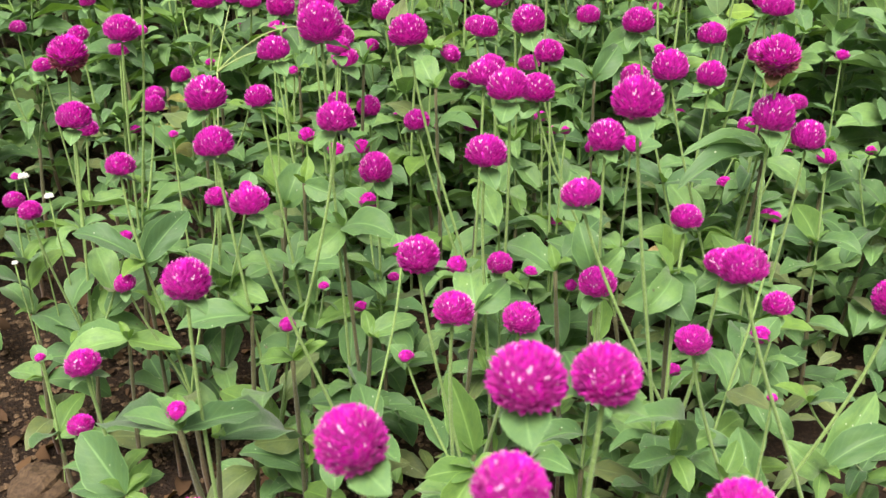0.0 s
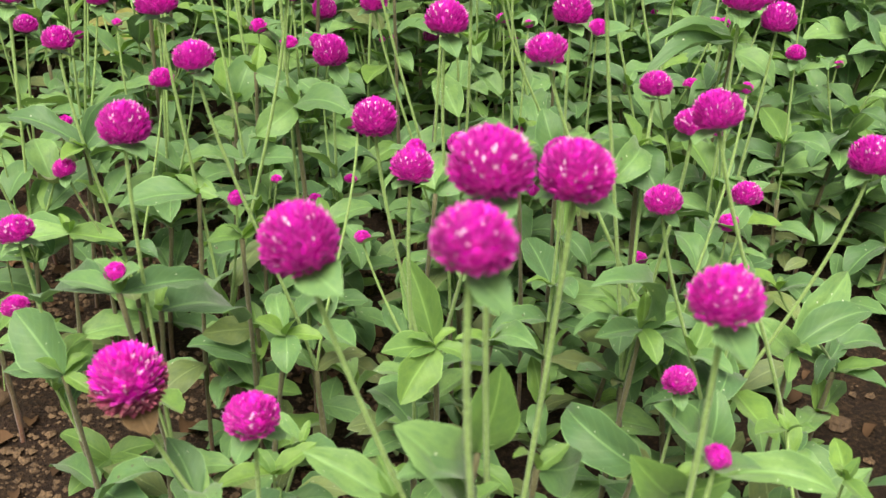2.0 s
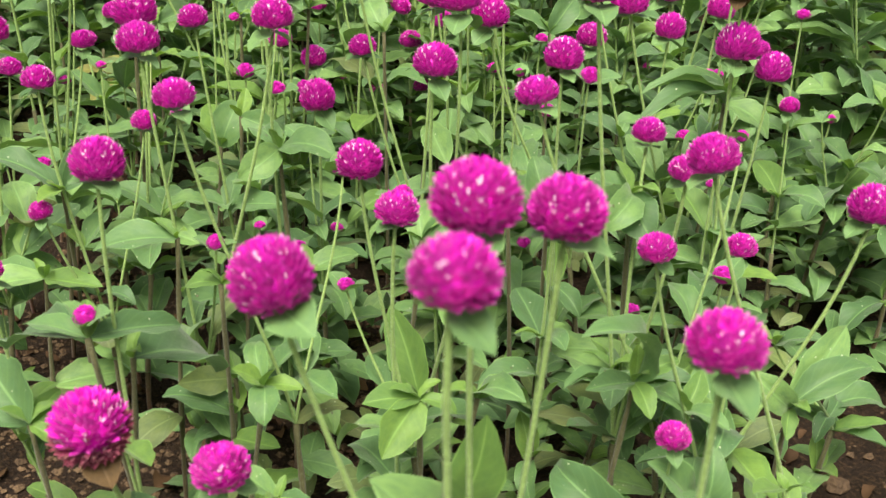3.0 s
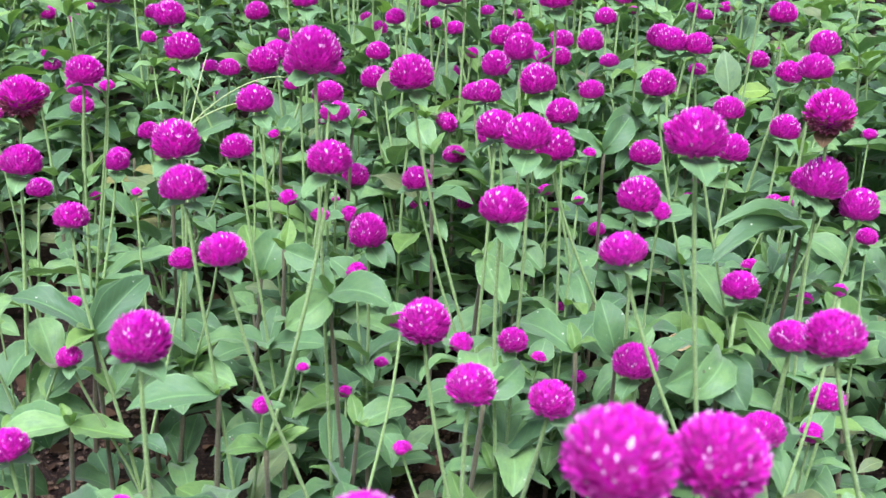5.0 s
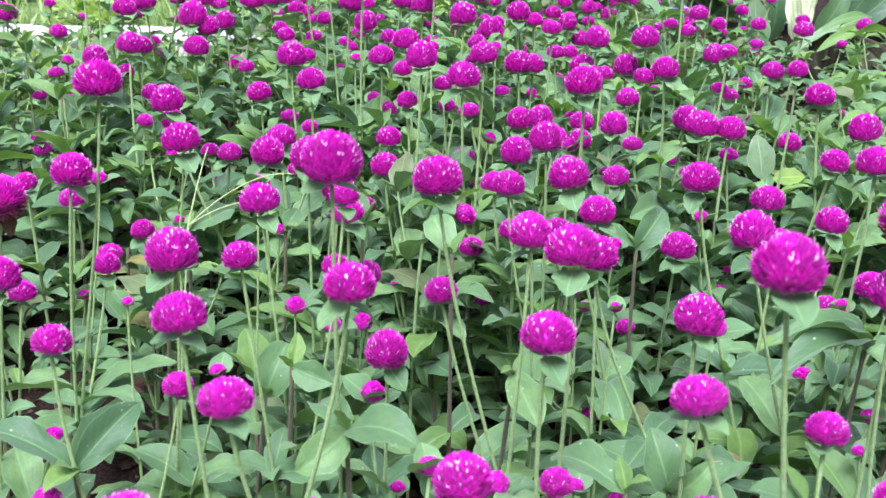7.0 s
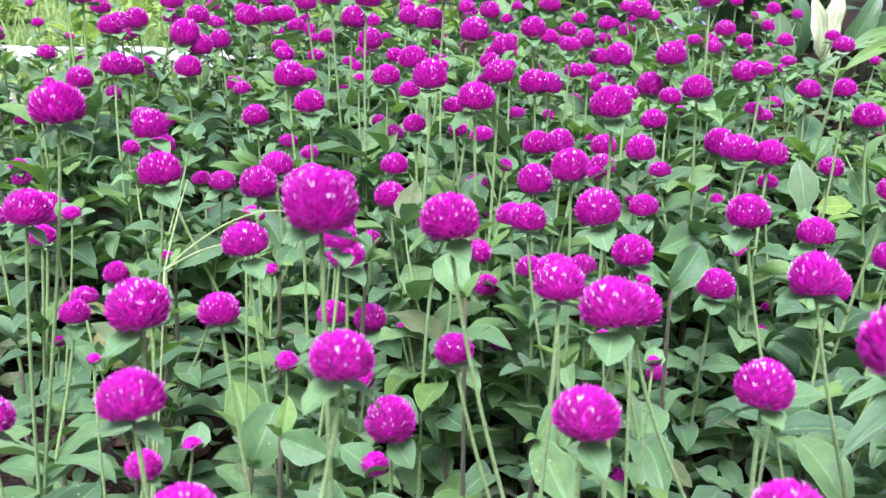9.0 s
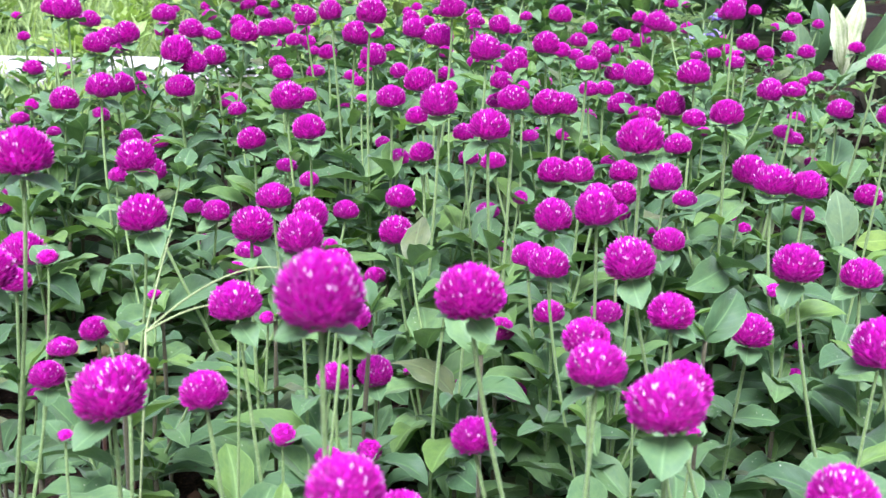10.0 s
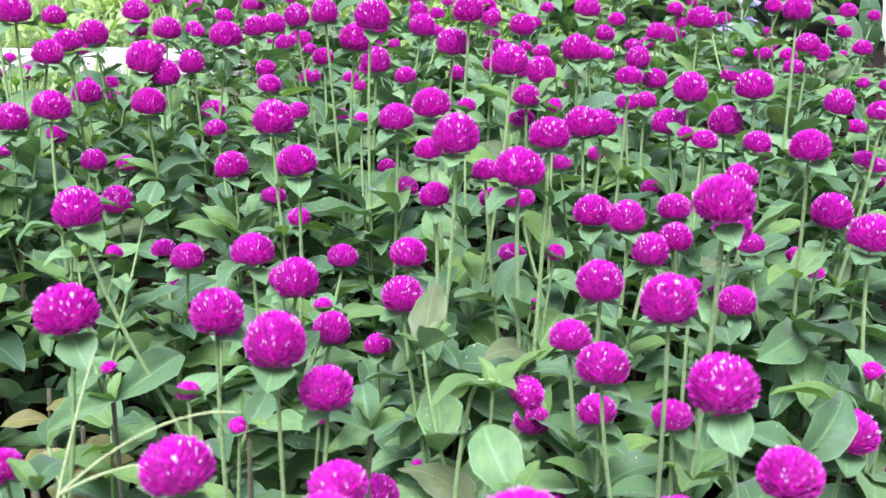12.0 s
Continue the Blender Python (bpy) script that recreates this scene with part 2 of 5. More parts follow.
def leaf_mesh(name, mat, width=0.42, droop=0.35, fold=0.12, wave=0.03, tip=1.0, rows=10, cols=6, seed=0):
    """A leaf one unit long, from its base along +x: a short stalk, an oval blade with a drawn-out tip, a sunken midrib and gently waving margins."""
    rng = random.Random(seed)
    ph, twist, sway = rng.uniform(0, 6), rng.uniform(-0.35, 0.35), rng.uniform(-0.1, 0.1)
    verts, uvs, faces = [], [], []
    x = z = 0.0
    for i in range(rows + 1):
        u = i / rows
        half = 0.5 * width * math.sin(math.pi * (0.04 + 0.96 * u) ** (0.98 * tip)) ** 0.8 * (1 - 0.15 * u ** 5) + 0.012
        if i == 0:
            half = 0.022
        if i == rows:
            half = 0.006
        ang = 0.25 * droop - droop * 1.25 * u ** 1.2
        if i:
            x += math.cos(ang) / rows
            z += math.sin(ang) / rows
        for j in range(cols + 1):
            v = j / cols * 2 - 1
            lift = half * (fold * 2.2 * abs(v) - 0.55 * fold * v * v) + wave * abs(v) ** 2 * (math.sin(ph + u * 7 + v * 1.2) + 0.7 * math.sin(2 * ph + u * 15 + v * 2.6)) * math.sin(math.pi * u)
            roll = twist * u
            y, h = v * half * (1 + 0.05 * math.sin(3 * ph + u * 17 + (2 if v > 0 else 0))), lift
            verts.append((x - math.sin(ang) * h, y * math.cos(roll) - h * math.sin(roll) + sway * math.sin(math.pi * u * 0.6), z + y * math.sin(roll) + h * math.cos(ang)))
            uvs.append((u, 0.5 + 0.5 * v))
    w = cols + 1
    for i in range(rows):
        for j in range(cols):
            faces.append((i * w + j, (i + 1) * w + j, (i + 1) * w + j + 1, i * w + j + 1))
    return finish(name, verts, faces, [mat], uvs=uvs)


LEAVES = [leaf_mesh("leaf", LEAF, w, d, f, wv, tp, seed=k) for k, (w, d, f, wv, tp) in enumerate((
    (0.46, 0.7, 0.24, 0.028, 1.0), (0.40, 1.2, 0.30, 0.036, 1.1), (0.50, 0.4, 0.20, 0.034, 1.05),
    (0.40, 1.6, 0.26, 0.040, 0.95), (0.43, 0.2, 0.34, 0.028, 1.15), (0.48, 0.95, 0.18, 0.046, 1.1)))]
FRESH_LEAVES = [leaf_mesh("young_leaf", FRESH, w, d, 0.28, 0.03, seed=20 + k) for k, (w, d) in enumerate(((0.42, 0.6), (0.36, 1.0), (0.45, 0.2)))]
AGED_LEAVES = [leaf_mesh("aged_leaf", AGED, w, d, 0.06, 0.05, seed=30 + k) for k, (w, d) in enumerate(((0.42, 0.5), (0.38, 1.0)))]
COLLARS = [leaf_mesh("collar_leaf", COLLAR, w, d, 0.14, 0.03, 0.8, 8, 4, seed=40 + k) for k, (w, d) in enumerate(((0.85, 0.35), (0.78, 0.6), (0.9, 0.15)))]


PAPER = leaf_material("papery_leaf", (0.15, 0.11, 0.05), (0.1, 0.065, 0.03), (0.06, 0.04, 0.02), False, 0.1, 0.9, 0.0)
DRY_COLLARS = [leaf_mesh("dried_collar_leaf", PAPER, w, d, 0.1, 0.06, 0.8, 8, 4, seed=45 + k) for k, (w, d) in enumerate(((0.85, 0.8), (0.8, 1.3)))]
PLAIN = {}
for fine_leaf in LEAVES + FRESH_LEAVES + AGED_LEAVES + COLLARS:
    PLAIN[fine_leaf.name] = leaf_mesh("plain_leaf", fine_leaf.materials[0], 0.85 if "collar" in fine_leaf.name else 0.43, 0.6, 0.14, 0.02, rows=4, cols=2, seed=len(PLAIN))
UV_OF = {}
for leaf_shape in list(PLAIN.values()) + LEAVES + FRESH_LEAVES + AGED_LEAVES + COLLARS:
    corner = {}
    for loop in leaf_shape.loops:
        corner[loop.vertex_index] = tuple(leaf_shape.uv_layers[0].data[loop.index].uv)
    UV_OF[leaf_shape.name] = [corner[i] for i in range(len(leaf_shape.vertices))]


def flower_head(name, count, tall, flare, lowest, sharp, florets, faded_from=9.0, seed=0):
    """A globe one unit across: overlapping keeled bracts round a core, with tiny pale star florets peeping out."""
    rng = random.Random(seed)
    verts, faces, slots, spots = [], [], [], []
    rings, segs = 7, 12
    for i in range(rings + 1):
        a = math.pi * i / rings
        for j in range(segs):
            b = 2 * math.pi * j / segs
            verts.append(Vector((0.36 * math.sin(a) * math.cos(b), 0.36 * math.sin(a) * math.sin(b), 0.36 * tall * math.cos(a) * (1.0 if math.cos(a) > 0 else 0.9))))
    for i in range(rings):
        for j in range(segs):
            k = (j + 1) % segs
            faces.append((i * segs + j, (i + 1) * segs + j, (i + 1) * segs + k, i * segs + k))
            slots.append(0)
    for n in range(count):
        f = (n + 0.5) / count
        c = 1 - f * (1 - math.cos(lowest))
        a = math.acos(max(-1, min(1, c))) + rng.uniform(-0.05, 0.05)
        b = n * 2.39996 + rng.uniform(-0.12, 0.12)
        out = Vector((math.sin(a) * math.cos(b), math.sin(a) * math.sin(b), math.cos(a)))
        spot = Vector((out.x * 0.455, out.y * 0.455, out.z * tall * (0.455 if out.z > 0 else 0.4)))
        axis = (out + Vector((0, 0, flare * (0.3 + 1.1 * math.sin(a))))).normalized()
        side = Vector((-math.sin(b), math.cos(b), 0)) if a > 0.05 else Vector((0, 1, 0))
        axis = (axis + Vector((rng.uniform(-0.11, 0.11), rng.uniform(-0.11, 0.11), rng.uniform(-0.11, 0.11)))).normalized()
        side = (side - axis * side.dot(axis)).normalized()
        side = (side + rng.uniform(-0.4, 0.4) * axis.cross(side)).normalized()
        keel = axis.cross(side) * -1
        if keel.dot(out) < 0:
            keel = -keel
        long, wide = rng.uniform(0.2, 0.31), rng.uniform(0.085, 0.12)
        wide *= (470 / count) ** 0.5
        reach = rng.uniform(0.97, 1.06)
        base = spot * reach - axis * long * 0.75
        tip = spot * reach + axis * long * (0.14 + 0.1 * sharp)
        mid = base + (tip - base) * 0.62
        s = len(verts)
        spots.append((s, rng.random()))
        verts += [base, mid + side * wide * 0.5 - keel * 0.008, mid - side * wide * 0.5 - keel * 0.008, mid + keel * 0.014, tip]
        faces += [(s, s + 1, s + 3), (s + 1, s + 4, s + 3), (s + 3, s + 4, s + 2), (s, s + 3, s + 2)]
        slots += [1 if a + rng.uniform(-0.25, 0.25) > faded_from else 0] * 4
    for n in range(int(florets * 0.85)):
        # pale stars peep out in a belt round the shoulder, few on the very top
        a = rng.triangular(0.25, 1.65, 1.0)
        b = rng.uniform(0, 2 * math.pi)
        out = Vector((math.sin(a) * math.cos(b), math.sin(a) * math.sin(b), math.cos(a)))
        at = Vector((out.x * 0.497, out.y * 0.497, out.z * 0.497 * tall))
        up = (out + Vector((0, 0, 0.4))).normalized()
        u = (Vector((0, 0, 1)) - out * out.z + Vector((rng.uniform(-0.3, 0.3), rng.uniform(-0.3, 0.3), 0.02))).normalized()
        v = out.cross(u).normalized()
        lobes, size = rng.choice((1, 1, 1, 1, 2)), rng.uniform(0.022, 0.034)
        for k in range(lobes):
            t = (k - (lobes - 1) / 2) * 1.15 + rng.uniform(-0.35, 0.35)
            way, nay = u * math.cos(t) + v * math.sin(t), u * -math.sin(t) + v * math.cos(t)
            s = len(verts)
            verts += [at - up * 0.03, at + way * size * 0.9 + nay * size * 0.45 + up * 0.014, at + way * size * 2.0 + up * 0.03, at + way * size * 0.9 - nay * size * 0.45 + up * 0.014]
            faces.append((s, s + 1, s + 2, s + 3))
            slots.append(2)
    uvs = [(0.3, 0.5)] * len(verts)
    for s, luck in spots:
        uvs[s:s + 5] = [(0.0, luck), (0.6, luck), (0.6, luck), (0.62, luck), (1.0, luck)]
    mesh = finish(name, verts, faces, [MAGENTA, FADED, WHITE], slots, uvs, smooth=False)
    UV_OF[mesh.name] = uvs
    return mesh


GLOBES = [flower_head("flower_head", 520, t, fl, low, sh, cnt, seed=k) for k, (t, fl, low, sh, cnt) in enumerate(
    ((0.96, 0.6, 2.2, 1.0, 48), (0.9, 0.55, 2.1, 0.8, 40), (1.02, 0.7, 2.2, 1.2, 50), (0.88, 0.6, 2.05, 0.6, 36)))]
BUTTONS = [flower_head("flower_head", 300, t, fl, low, sh, cnt, seed=10 + k) for k, (t, fl, low, sh, cnt) in enumerate(
    ((0.8, 0.65, 1.95, 0.8, 36), (0.86, 0.6, 2.0, 0.9, 42), (0.74, 0.7, 1.9, 0.7, 32), (0.9, 0.55, 2.05, 1.1, 44)))]
BUDS = [flower_head("flower_bud", 80, t, fl, low, sh, cnt, seed=20 + k) for k, (t, fl, low, sh, cnt) in enumerate(
    ((0.8, 0.7, 1.8, 0.6, 6), (1.0, 0.9, 1.9, 0.8, 4)))]
FAR_HEADS = [flower_head("flower_head", 200, t, 0.6, 2.0, 1.1, cnt, seed=50 + k) for k, (t, cnt) in enumerate(((0.8, 22), (0.88, 26), (0.94, 24)))]
WITHERED = [flower_head("flower_head", 420, 1.0, 0.4, 2.4, 1.4, 40, 1.45, seed=31)]


def tube(points, radii, sides=6):
    """A tapered stalk along a smooth line of points."""
    verts, faces = [], []
    for i, p in enumerate(points):
        ahead = (points[min(i + 1, len(points) - 1)] - points[max(i - 1, 0)]).normalized()
        u = ahead.cross(Vector((0.31, 0.95, 0.1))).normalized()
        v = ahead.cross(u)
        for j in range(sides):
            t = 2 * math.pi * j / sides
            verts.append(p + (u * math.cos(t) + v * math.sin(t)) * radii[i])
        if i:
            for j in range(sides):
                k = (j + 1) % sides
                faces.append(((i - 1) * sides + j, (i - 1) * sides + k, i * sides + k, i * sides + j))
    faces.append(tuple(range((len(points) - 1) * sides, len(points) * sides)))
    return verts, faces


def arc(a, b, c, d, n):
    return [a * (1 - t) ** 3 + b * 3 * t * (1 - t) ** 2 + c * 3 * t * t * (1 - t) + d * t ** 3 for t in [i / n for i in range(n + 1)]]


def part(name, mesh, parent, m=None, label=""):
    ob = new(name, mesh)
    ob.parent = parent
    if m is not None:
        ob.matrix_basis = m
    return tagged(ob, label) if label else ob


def aim(at, way, up, size):
    """A pose whose x runs along way and whose z is as near to up as can be, scaled."""
    x = way.normalized()
    y = up.cross(x)
    y = y.normalized() if y.length > 1e-4 else Vector((0, 1, 0))
    z = x.cross(y)
    return Matrix.Translation(at) @ Matrix((x, y, z)).transposed().to_4x4() @ Matrix.Diagonal((size, size, size, 1))


PATCH = {"verts": [], "faces": [], "slots": [], "uvs": [], "mats": []}
OUTER = []


def attach(plant, name, mesh, m=None, label=""):
    """A part of the plant; for plants of the far patch the geometry is gathered into one joined mesh."""
    if not isinstance(plant, Vector):
        return part(name, mesh, plant, m, label)
    m = Matrix.Translation(plant) @ (m or Matrix())
    if OUTER:
        mesh = PLAIN.get(mesh.name, mesh)
    s = len(PATCH["verts"])
    PATCH["verts"] += [m @ v.co for v in mesh.vertices]
    PATCH["uvs"] += UV_OF.get(mesh.name) or [(0.5, 0.3)] * len(mesh.vertices)
    for p in mesh.polygons:
        mat = mesh.materials[p.material_index]
        if mat not in PATCH["mats"]:
            PATCH["mats"].append(mat)
        PATCH["faces"].append(tuple(s + i for i in p.vertices))
        PATCH["slots"].append(PATCH["mats"].index(mat))
    return plant


def leaf_pair(leaves, at, turn, size, lift, rng, fresh=0.15, aged=0.04, small=False):
    """Two facing leaves at a node of the stem, added to the plant's list of leaves."""
    for k in range(2):
        a = turn + k * math.pi + rng.uniform(-0.3, 0.3)
        e = lift + rng.uniform(-0.3, 0.3)
        luck = rng.random()
        if small or luck < fresh:
            name, mesh = "young_leaf", rng.choice(FRESH_LEAVES)
        elif luck > 1 - aged:
            name, mesh = "aged_leaf", rng.choice(AGED_LEAVES)
        else:
            name, mesh = "leaf", rng.choice(LEAVES)
        way = Vector((math.cos(a) * math.cos(e), math.sin(a) * math.cos(e), math.sin(e)))
        up = Vector((-math.cos(a) * math.sin(e), -math.sin(a) * math.sin(e), math.cos(e))) + Vector((rng.uniform(-0.4, 0.4), rng.uniform(-0.4, 0.4), 0))
        leaves.append((name, mesh, aim(at, way, up, size * rng.uniform(0.75, 1.2))))


def set_leaves(plant, leaves, joined):
    if not joined or isinstance(plant, Vector):
        for name, mesh, m in leaves:
            attach(plant, name, mesh, m)
        return
    verts, faces, uvs, slots, mats = [], [], [], [], [LEAF, FRESH, AGED]
    for name, mesh, m in leaves:
        s = len(verts)
        verts += [m @ v.co for v in mesh.vertices]
        flat = UV_OF[mesh.name]
        uvs += flat
        slot = mats.index(mesh.materials[0])
        for p in mesh.polygons:
            faces.append(tuple(s + i for i in p.vertices))
            slots.append(slot)
    tagged(part("foliage", finish("foliage", verts, faces, mats, slots, uvs), plant), kind="stuff")


def bloom(plant, top, way, size, rng, sort=None):
    """A flower head with its florets and the two leaves of its collar."""
    if sort == "withered":
        mesh = WITHERED[0]
    elif size < 0.0165:
        mesh = rng.choice(BUDS)
    elif isinstance(plant, Vector):
        mesh = rng.choice(FAR_HEADS)
    elif size < 0.0245:
        mesh = rng.choice(BUTTONS)
    else:
        mesh = rng.choice(GLOBES)
    spin = Matrix.Rotation(rng.uniform(0, 6.28), 4, "Z")
    turn = way.to_track_quat("Z", "Y").to_matrix().to_4x4()
    seat = Matrix.Translation(top) @ turn @ spin @ Matrix.Diagonal((size * 1.01, size * 1.01, size * 1.01, 1))
    head = attach(plant, "flower_head" if size >= 0.0165 else "flower_bud", mesh, seat, "withering magenta flower head browned below" if sort == "withered" else "")
    joined = isinstance(plant, Vector)
    a0 = rng.uniform(0, 6.28)
    for k in range(2):
        a = a0 + k * math.pi + rng.uniform(-0.3, 0.3)
        e = rng.uniform(-0.5, 0.05) if size >= 0.0165 else rng.uniform(0.45, 0.9)
        d = Vector((math.cos(a) * math.cos(e), math.sin(a) * math.cos(e), math.sin(e)))
        m = aim(Vector((0, 0, -0.37)), d, Vector((0, 0, 1)), (rng.uniform(0.45, 0.6) if sort == "withered" else rng.uniform(0.52, 0.78)) if size >= 0.0165 else rng.uniform(1.3, 1.8))
        attach(head, "dried_collar_leaf" if sort == "withered" else "collar_leaf", rng.choice(DRY_COLLARS if sort == "withered" else COLLARS), seat @ m if joined else m)


def amaranth(x, y, *heads, sort=None, lush=1.0, label="", patch=False):
    """A globe amaranth rooted at x, y; each head is its place (x, y, z) and its breadth in millimetres."""
    rng = random.Random(round(x * 7919 + y * 104729 + 11))
    soil = rise(x, y)
    plant = Vector((x, y, soil - 0.006)) if patch else new("globe_amaranth")
    many = {0: "leafy green amaranth plant without blooms in the soil", 1: "globe amaranth with one magenta flower head on a thin stalk",
            2: "globe amaranth with two magenta flower heads above green leaves"}.get(len(heads), "globe amaranth with several magenta flower heads above green leaves")
    if not patch:
        plant.location = (x, y, soil - 0.006)
        tagged(plant, label or many, "flower plant", "globe amaranths in the bed")
    tops = [Vector((hx - x, hy - y, hz - soil + 0.006)) for hx, hy, hz, _ in heads]
    far = y > 1.4
    lush *= 0.85 if y < 0.72 else 1.0 + 0.14 * min(1.0, max(0.0, (y - 0.95) / 0.25))
    lush *= 0.8 if y > 1.5 and x < -0.25 else 1.0
    leaves = []
    low_top = min([t.z for t in tops] + [0.3 * lush])
    crown = max(0.06, min(0.15, low_top * 0.5))
    mean = sum(tops, Vector()) / len(tops) if tops else Vector((rng.uniform(-0.03, 0.03), rng.uniform(-0.03, 0.03), 0.25))
    fork = mean * (crown / mean.z) * rng.uniform(0.8, 1.0)
    fork.z = crown
    line = arc(Vector((0, 0, 0)), fork * 0.33 + Vector((rng.uniform(-0.008, 0.008), rng.uniform(-0.008, 0.008), 0)), fork * 0.7, fork, 6)
    v, f = tube(line, [0.0021 - 0.0005 * i / 6 + (0.0006 if i in (2, 4, 6) else 0.0) for i in range(7)], 7)
    attach(plant, "stem", finish("stem", v, f, [STEM]), None, "reddish brown woody stem")
    turn = rng.uniform(0, 3.14)
    levels = 3 if y < 0.8 else 4
    thin = 0.45 if y < 0.45 or (y < 0.72 and x < 0.0) else 0.25 if y < 0.9 else 0.0
    if x < -0.3 and 0.82 < y < 1.14:
        thin, lush = 0.65, lush * 0.85
    for i in range(levels):
        if rng.random() < thin:
            continue
        t = 0.35 + 0.65 * i / (levels - 1)
        leaf_pair(leaves, fork * t, turn + i * 1.57, lush * (0.058 - 0.003 * i), 0.15 + 0.13 * i, rng, 0.06 if y < 1.2 else 0.1, 0.14 if i == 0 else 0.03)
        if rng.random() < (0.6 if y < 1.1 else 0.25):
            leaf_pair(leaves, fork * t, turn + i * 1.57 + 0.7, rng.uniform(0.02, 0.034), 0.75, rng, small=rng.random() < 0.6)
    ends = tops or [Vector((fork.x + rng.uniform(-0.045, 0.045), fork.y + rng.uniform(-0.045, 0.045), crown + (rng.uniform(0.05, 0.11) + (0.04 if 1.0 < y < 1.5 else 0.0)) * lush)) for _ in range(2)]
    for i, top in enumerate(ends):
        size = heads[i][3] * 0.001 if tops else 0
        reach = (top - fork).length
        slope = (top - fork) / reach
        lean = (Vector((rng.uniform(-0.15, 0.15), rng.uniform(-0.15, 0.15), 0.8)) + slope * 0.3).normalized()
        seat = top - lean * size * 0.36
        line = arc(fork, fork + (slope + Vector((0, 0, 0.3))).normalized() * reach * 0.33, seat - (lean + slope).normalized() * reach * 0.33, seat, 10)
        thick = (0.00112 if size > 0.02 else 0.0009) * (1.2 if y > 1.0 else 1.0)
        v, f = tube(line, [thick * (1.2 - 0.25 * k / 10) for k in range(11)], 6)
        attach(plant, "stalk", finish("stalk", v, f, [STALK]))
        deep = min(1.0, max(0.0, (y - 0.85) / 0.25))
        ceiling_z = rng.uniform(0.2, 0.27) + 0.085 * deep
        for k, (step, big) in enumerate(((2, 0.056), (4, 0.052), (6, 0.043), (8, 0.032))):
            if reach > 0.04 and rng.random() > thin - 0.25 and line[step].z < ceiling_z - 0.018 * k and line[step].z < top.z - 0.045 and (k < 3 or rng.random() < 0.75 * deep):
                leaf_pair(leaves, line[step], turn + i + 0.8 + k * 1.5, lush * big * rng.uniform(0.78, 1.12), 0.35 + 0.16 * k, rng, 0.13 if y < 0.85 else 0.18, 0.03)
                if rng.random() < (0.35 if y < 1.1 else 0.2):
                    leaf_pair(leaves, line[step], turn + i + 2.3 + k * 1.5, rng.uniform(0.018, 0.03), 0.85, rng, small=rng.random() < 0.7)
        if tops:
            bloom(plant, top, lean, size, rng, sort)
        else:
            leaf_pair(leaves, line[-1], turn + i + 0.4, 0.036 * lush, 0.5, rng, small=rng.random() < 0.5)
            leaf_pair(leaves, line[-1], turn + i + 2.0, 0.02 * lush, 1.0, rng, small=True)
    set_leaves(plant, leaves, far)
    return plant


# ---- the flower bed: plants where they stand ----
amaranth(0.05, 0.24, (0.019, 0.228, 0.411, 22.8))
amaranth(0.09, 0.27, (0.099, 0.261, 0.373, 23.2), (0.112, 0.277, 0.297, 10.6))
amaranth(0.05, 0.31, (0.029, 0.296, 0.401, 28.6), (-0.033, 0.297, 0.373, 26.9), (0.060, 0.314, 0.390, 26.0))
amaranth(-0.07, 0.35, (-0.062, 0.344, 0.263, 24.1))
amaranth(-0.02, 0.36, (-0.113, 0.351, 0.277, 31.9), sort="withered")
amaranth(0.14, 0.45, (0.146, 0.433, 0.214, 18.0))
amaranth(-0.13, 0.48, (-0.133, 0.466, 0.343, 25.5), (-0.146, 0.460, 0.264, 12.4))
amaranth(0.28, 0.48, (0.155, 0.467, 0.351, 25.9))
amaranth(0.19, 0.50, (0.251, 0.494, 0.315, 25.2), (0.196, 0.503, 0.242, 6.7), (0.140, 0.488, 0.292, 21.0))
amaranth(0.01, 0.51, (0.006, 0.495, 0.308, 23.3))
amaranth(-0.20, 0.54, (-0.213, 0.509, 0.262, 21.7), (-0.237, 0.544, 0.190, 17.7))
amaranth(0.15, 0.55, (0.106, 0.537, 0.416, 28.4), (0.162, 0.528, 0.320, 21.0), (0.153, 0.584, 0.321, 20.3))
amaranth(0.19, 0.55, (0.080, 0.545, 0.356, 24.2), (0.214, 0.599, 0.314, 9.1))
amaranth(0.03, 0.56, (-0.015, 0.549, 0.313, 25.8), (0.045, 0.508, 0.294, 21.7), (-0.025, 0.584, 0.217, 11.5))
amaranth(-0.05, 0.56, (-0.114, 0.551, 0.348, 23.3), (-0.028, 0.610, 0.284, 13.8))
amaranth(0.10, 0.59, (0.098, 0.570, 0.282, 24.7))
amaranth(-0.13, 0.62, (-0.067, 0.609, 0.378, 24.6), (-0.143, 0.602, 0.364, 25.2), (-0.100, 0.565, 0.254, 11.0))
amaranth(0.14, 0.62, (0.167, 0.624, 0.178, 13.2))
amaranth(-0.30, 0.65, (-0.305, 0.654, 0.169, 8.6))
amaranth(0.04, 0.65, (0.028, 0.625, 0.348, 27.5))
amaranth(-0.07, 0.66, (-0.078, 0.649, 0.426, 29.3), (-0.065, 0.700, 0.186, 11.6))
amaranth(0.23, 0.66, (0.255, 0.676, 0.202, 23.5), (0.233, 0.642, 0.196, 15.9))
amaranth(0.05, 0.68, (0.044, 0.669, 0.378, 28.9), (0.040, 0.640, 0.258, 18.1), (0.010, 0.658, 0.246, 15.7))
amaranth(-0.20, 0.69, (-0.231, 0.683, 0.314, 21.9), (-0.170, 0.704, 0.279, 17.7), (-0.236, 0.667, 0.226, 16.8))
amaranth(0.13, 0.70, (0.113, 0.668, 0.342, 26.2))
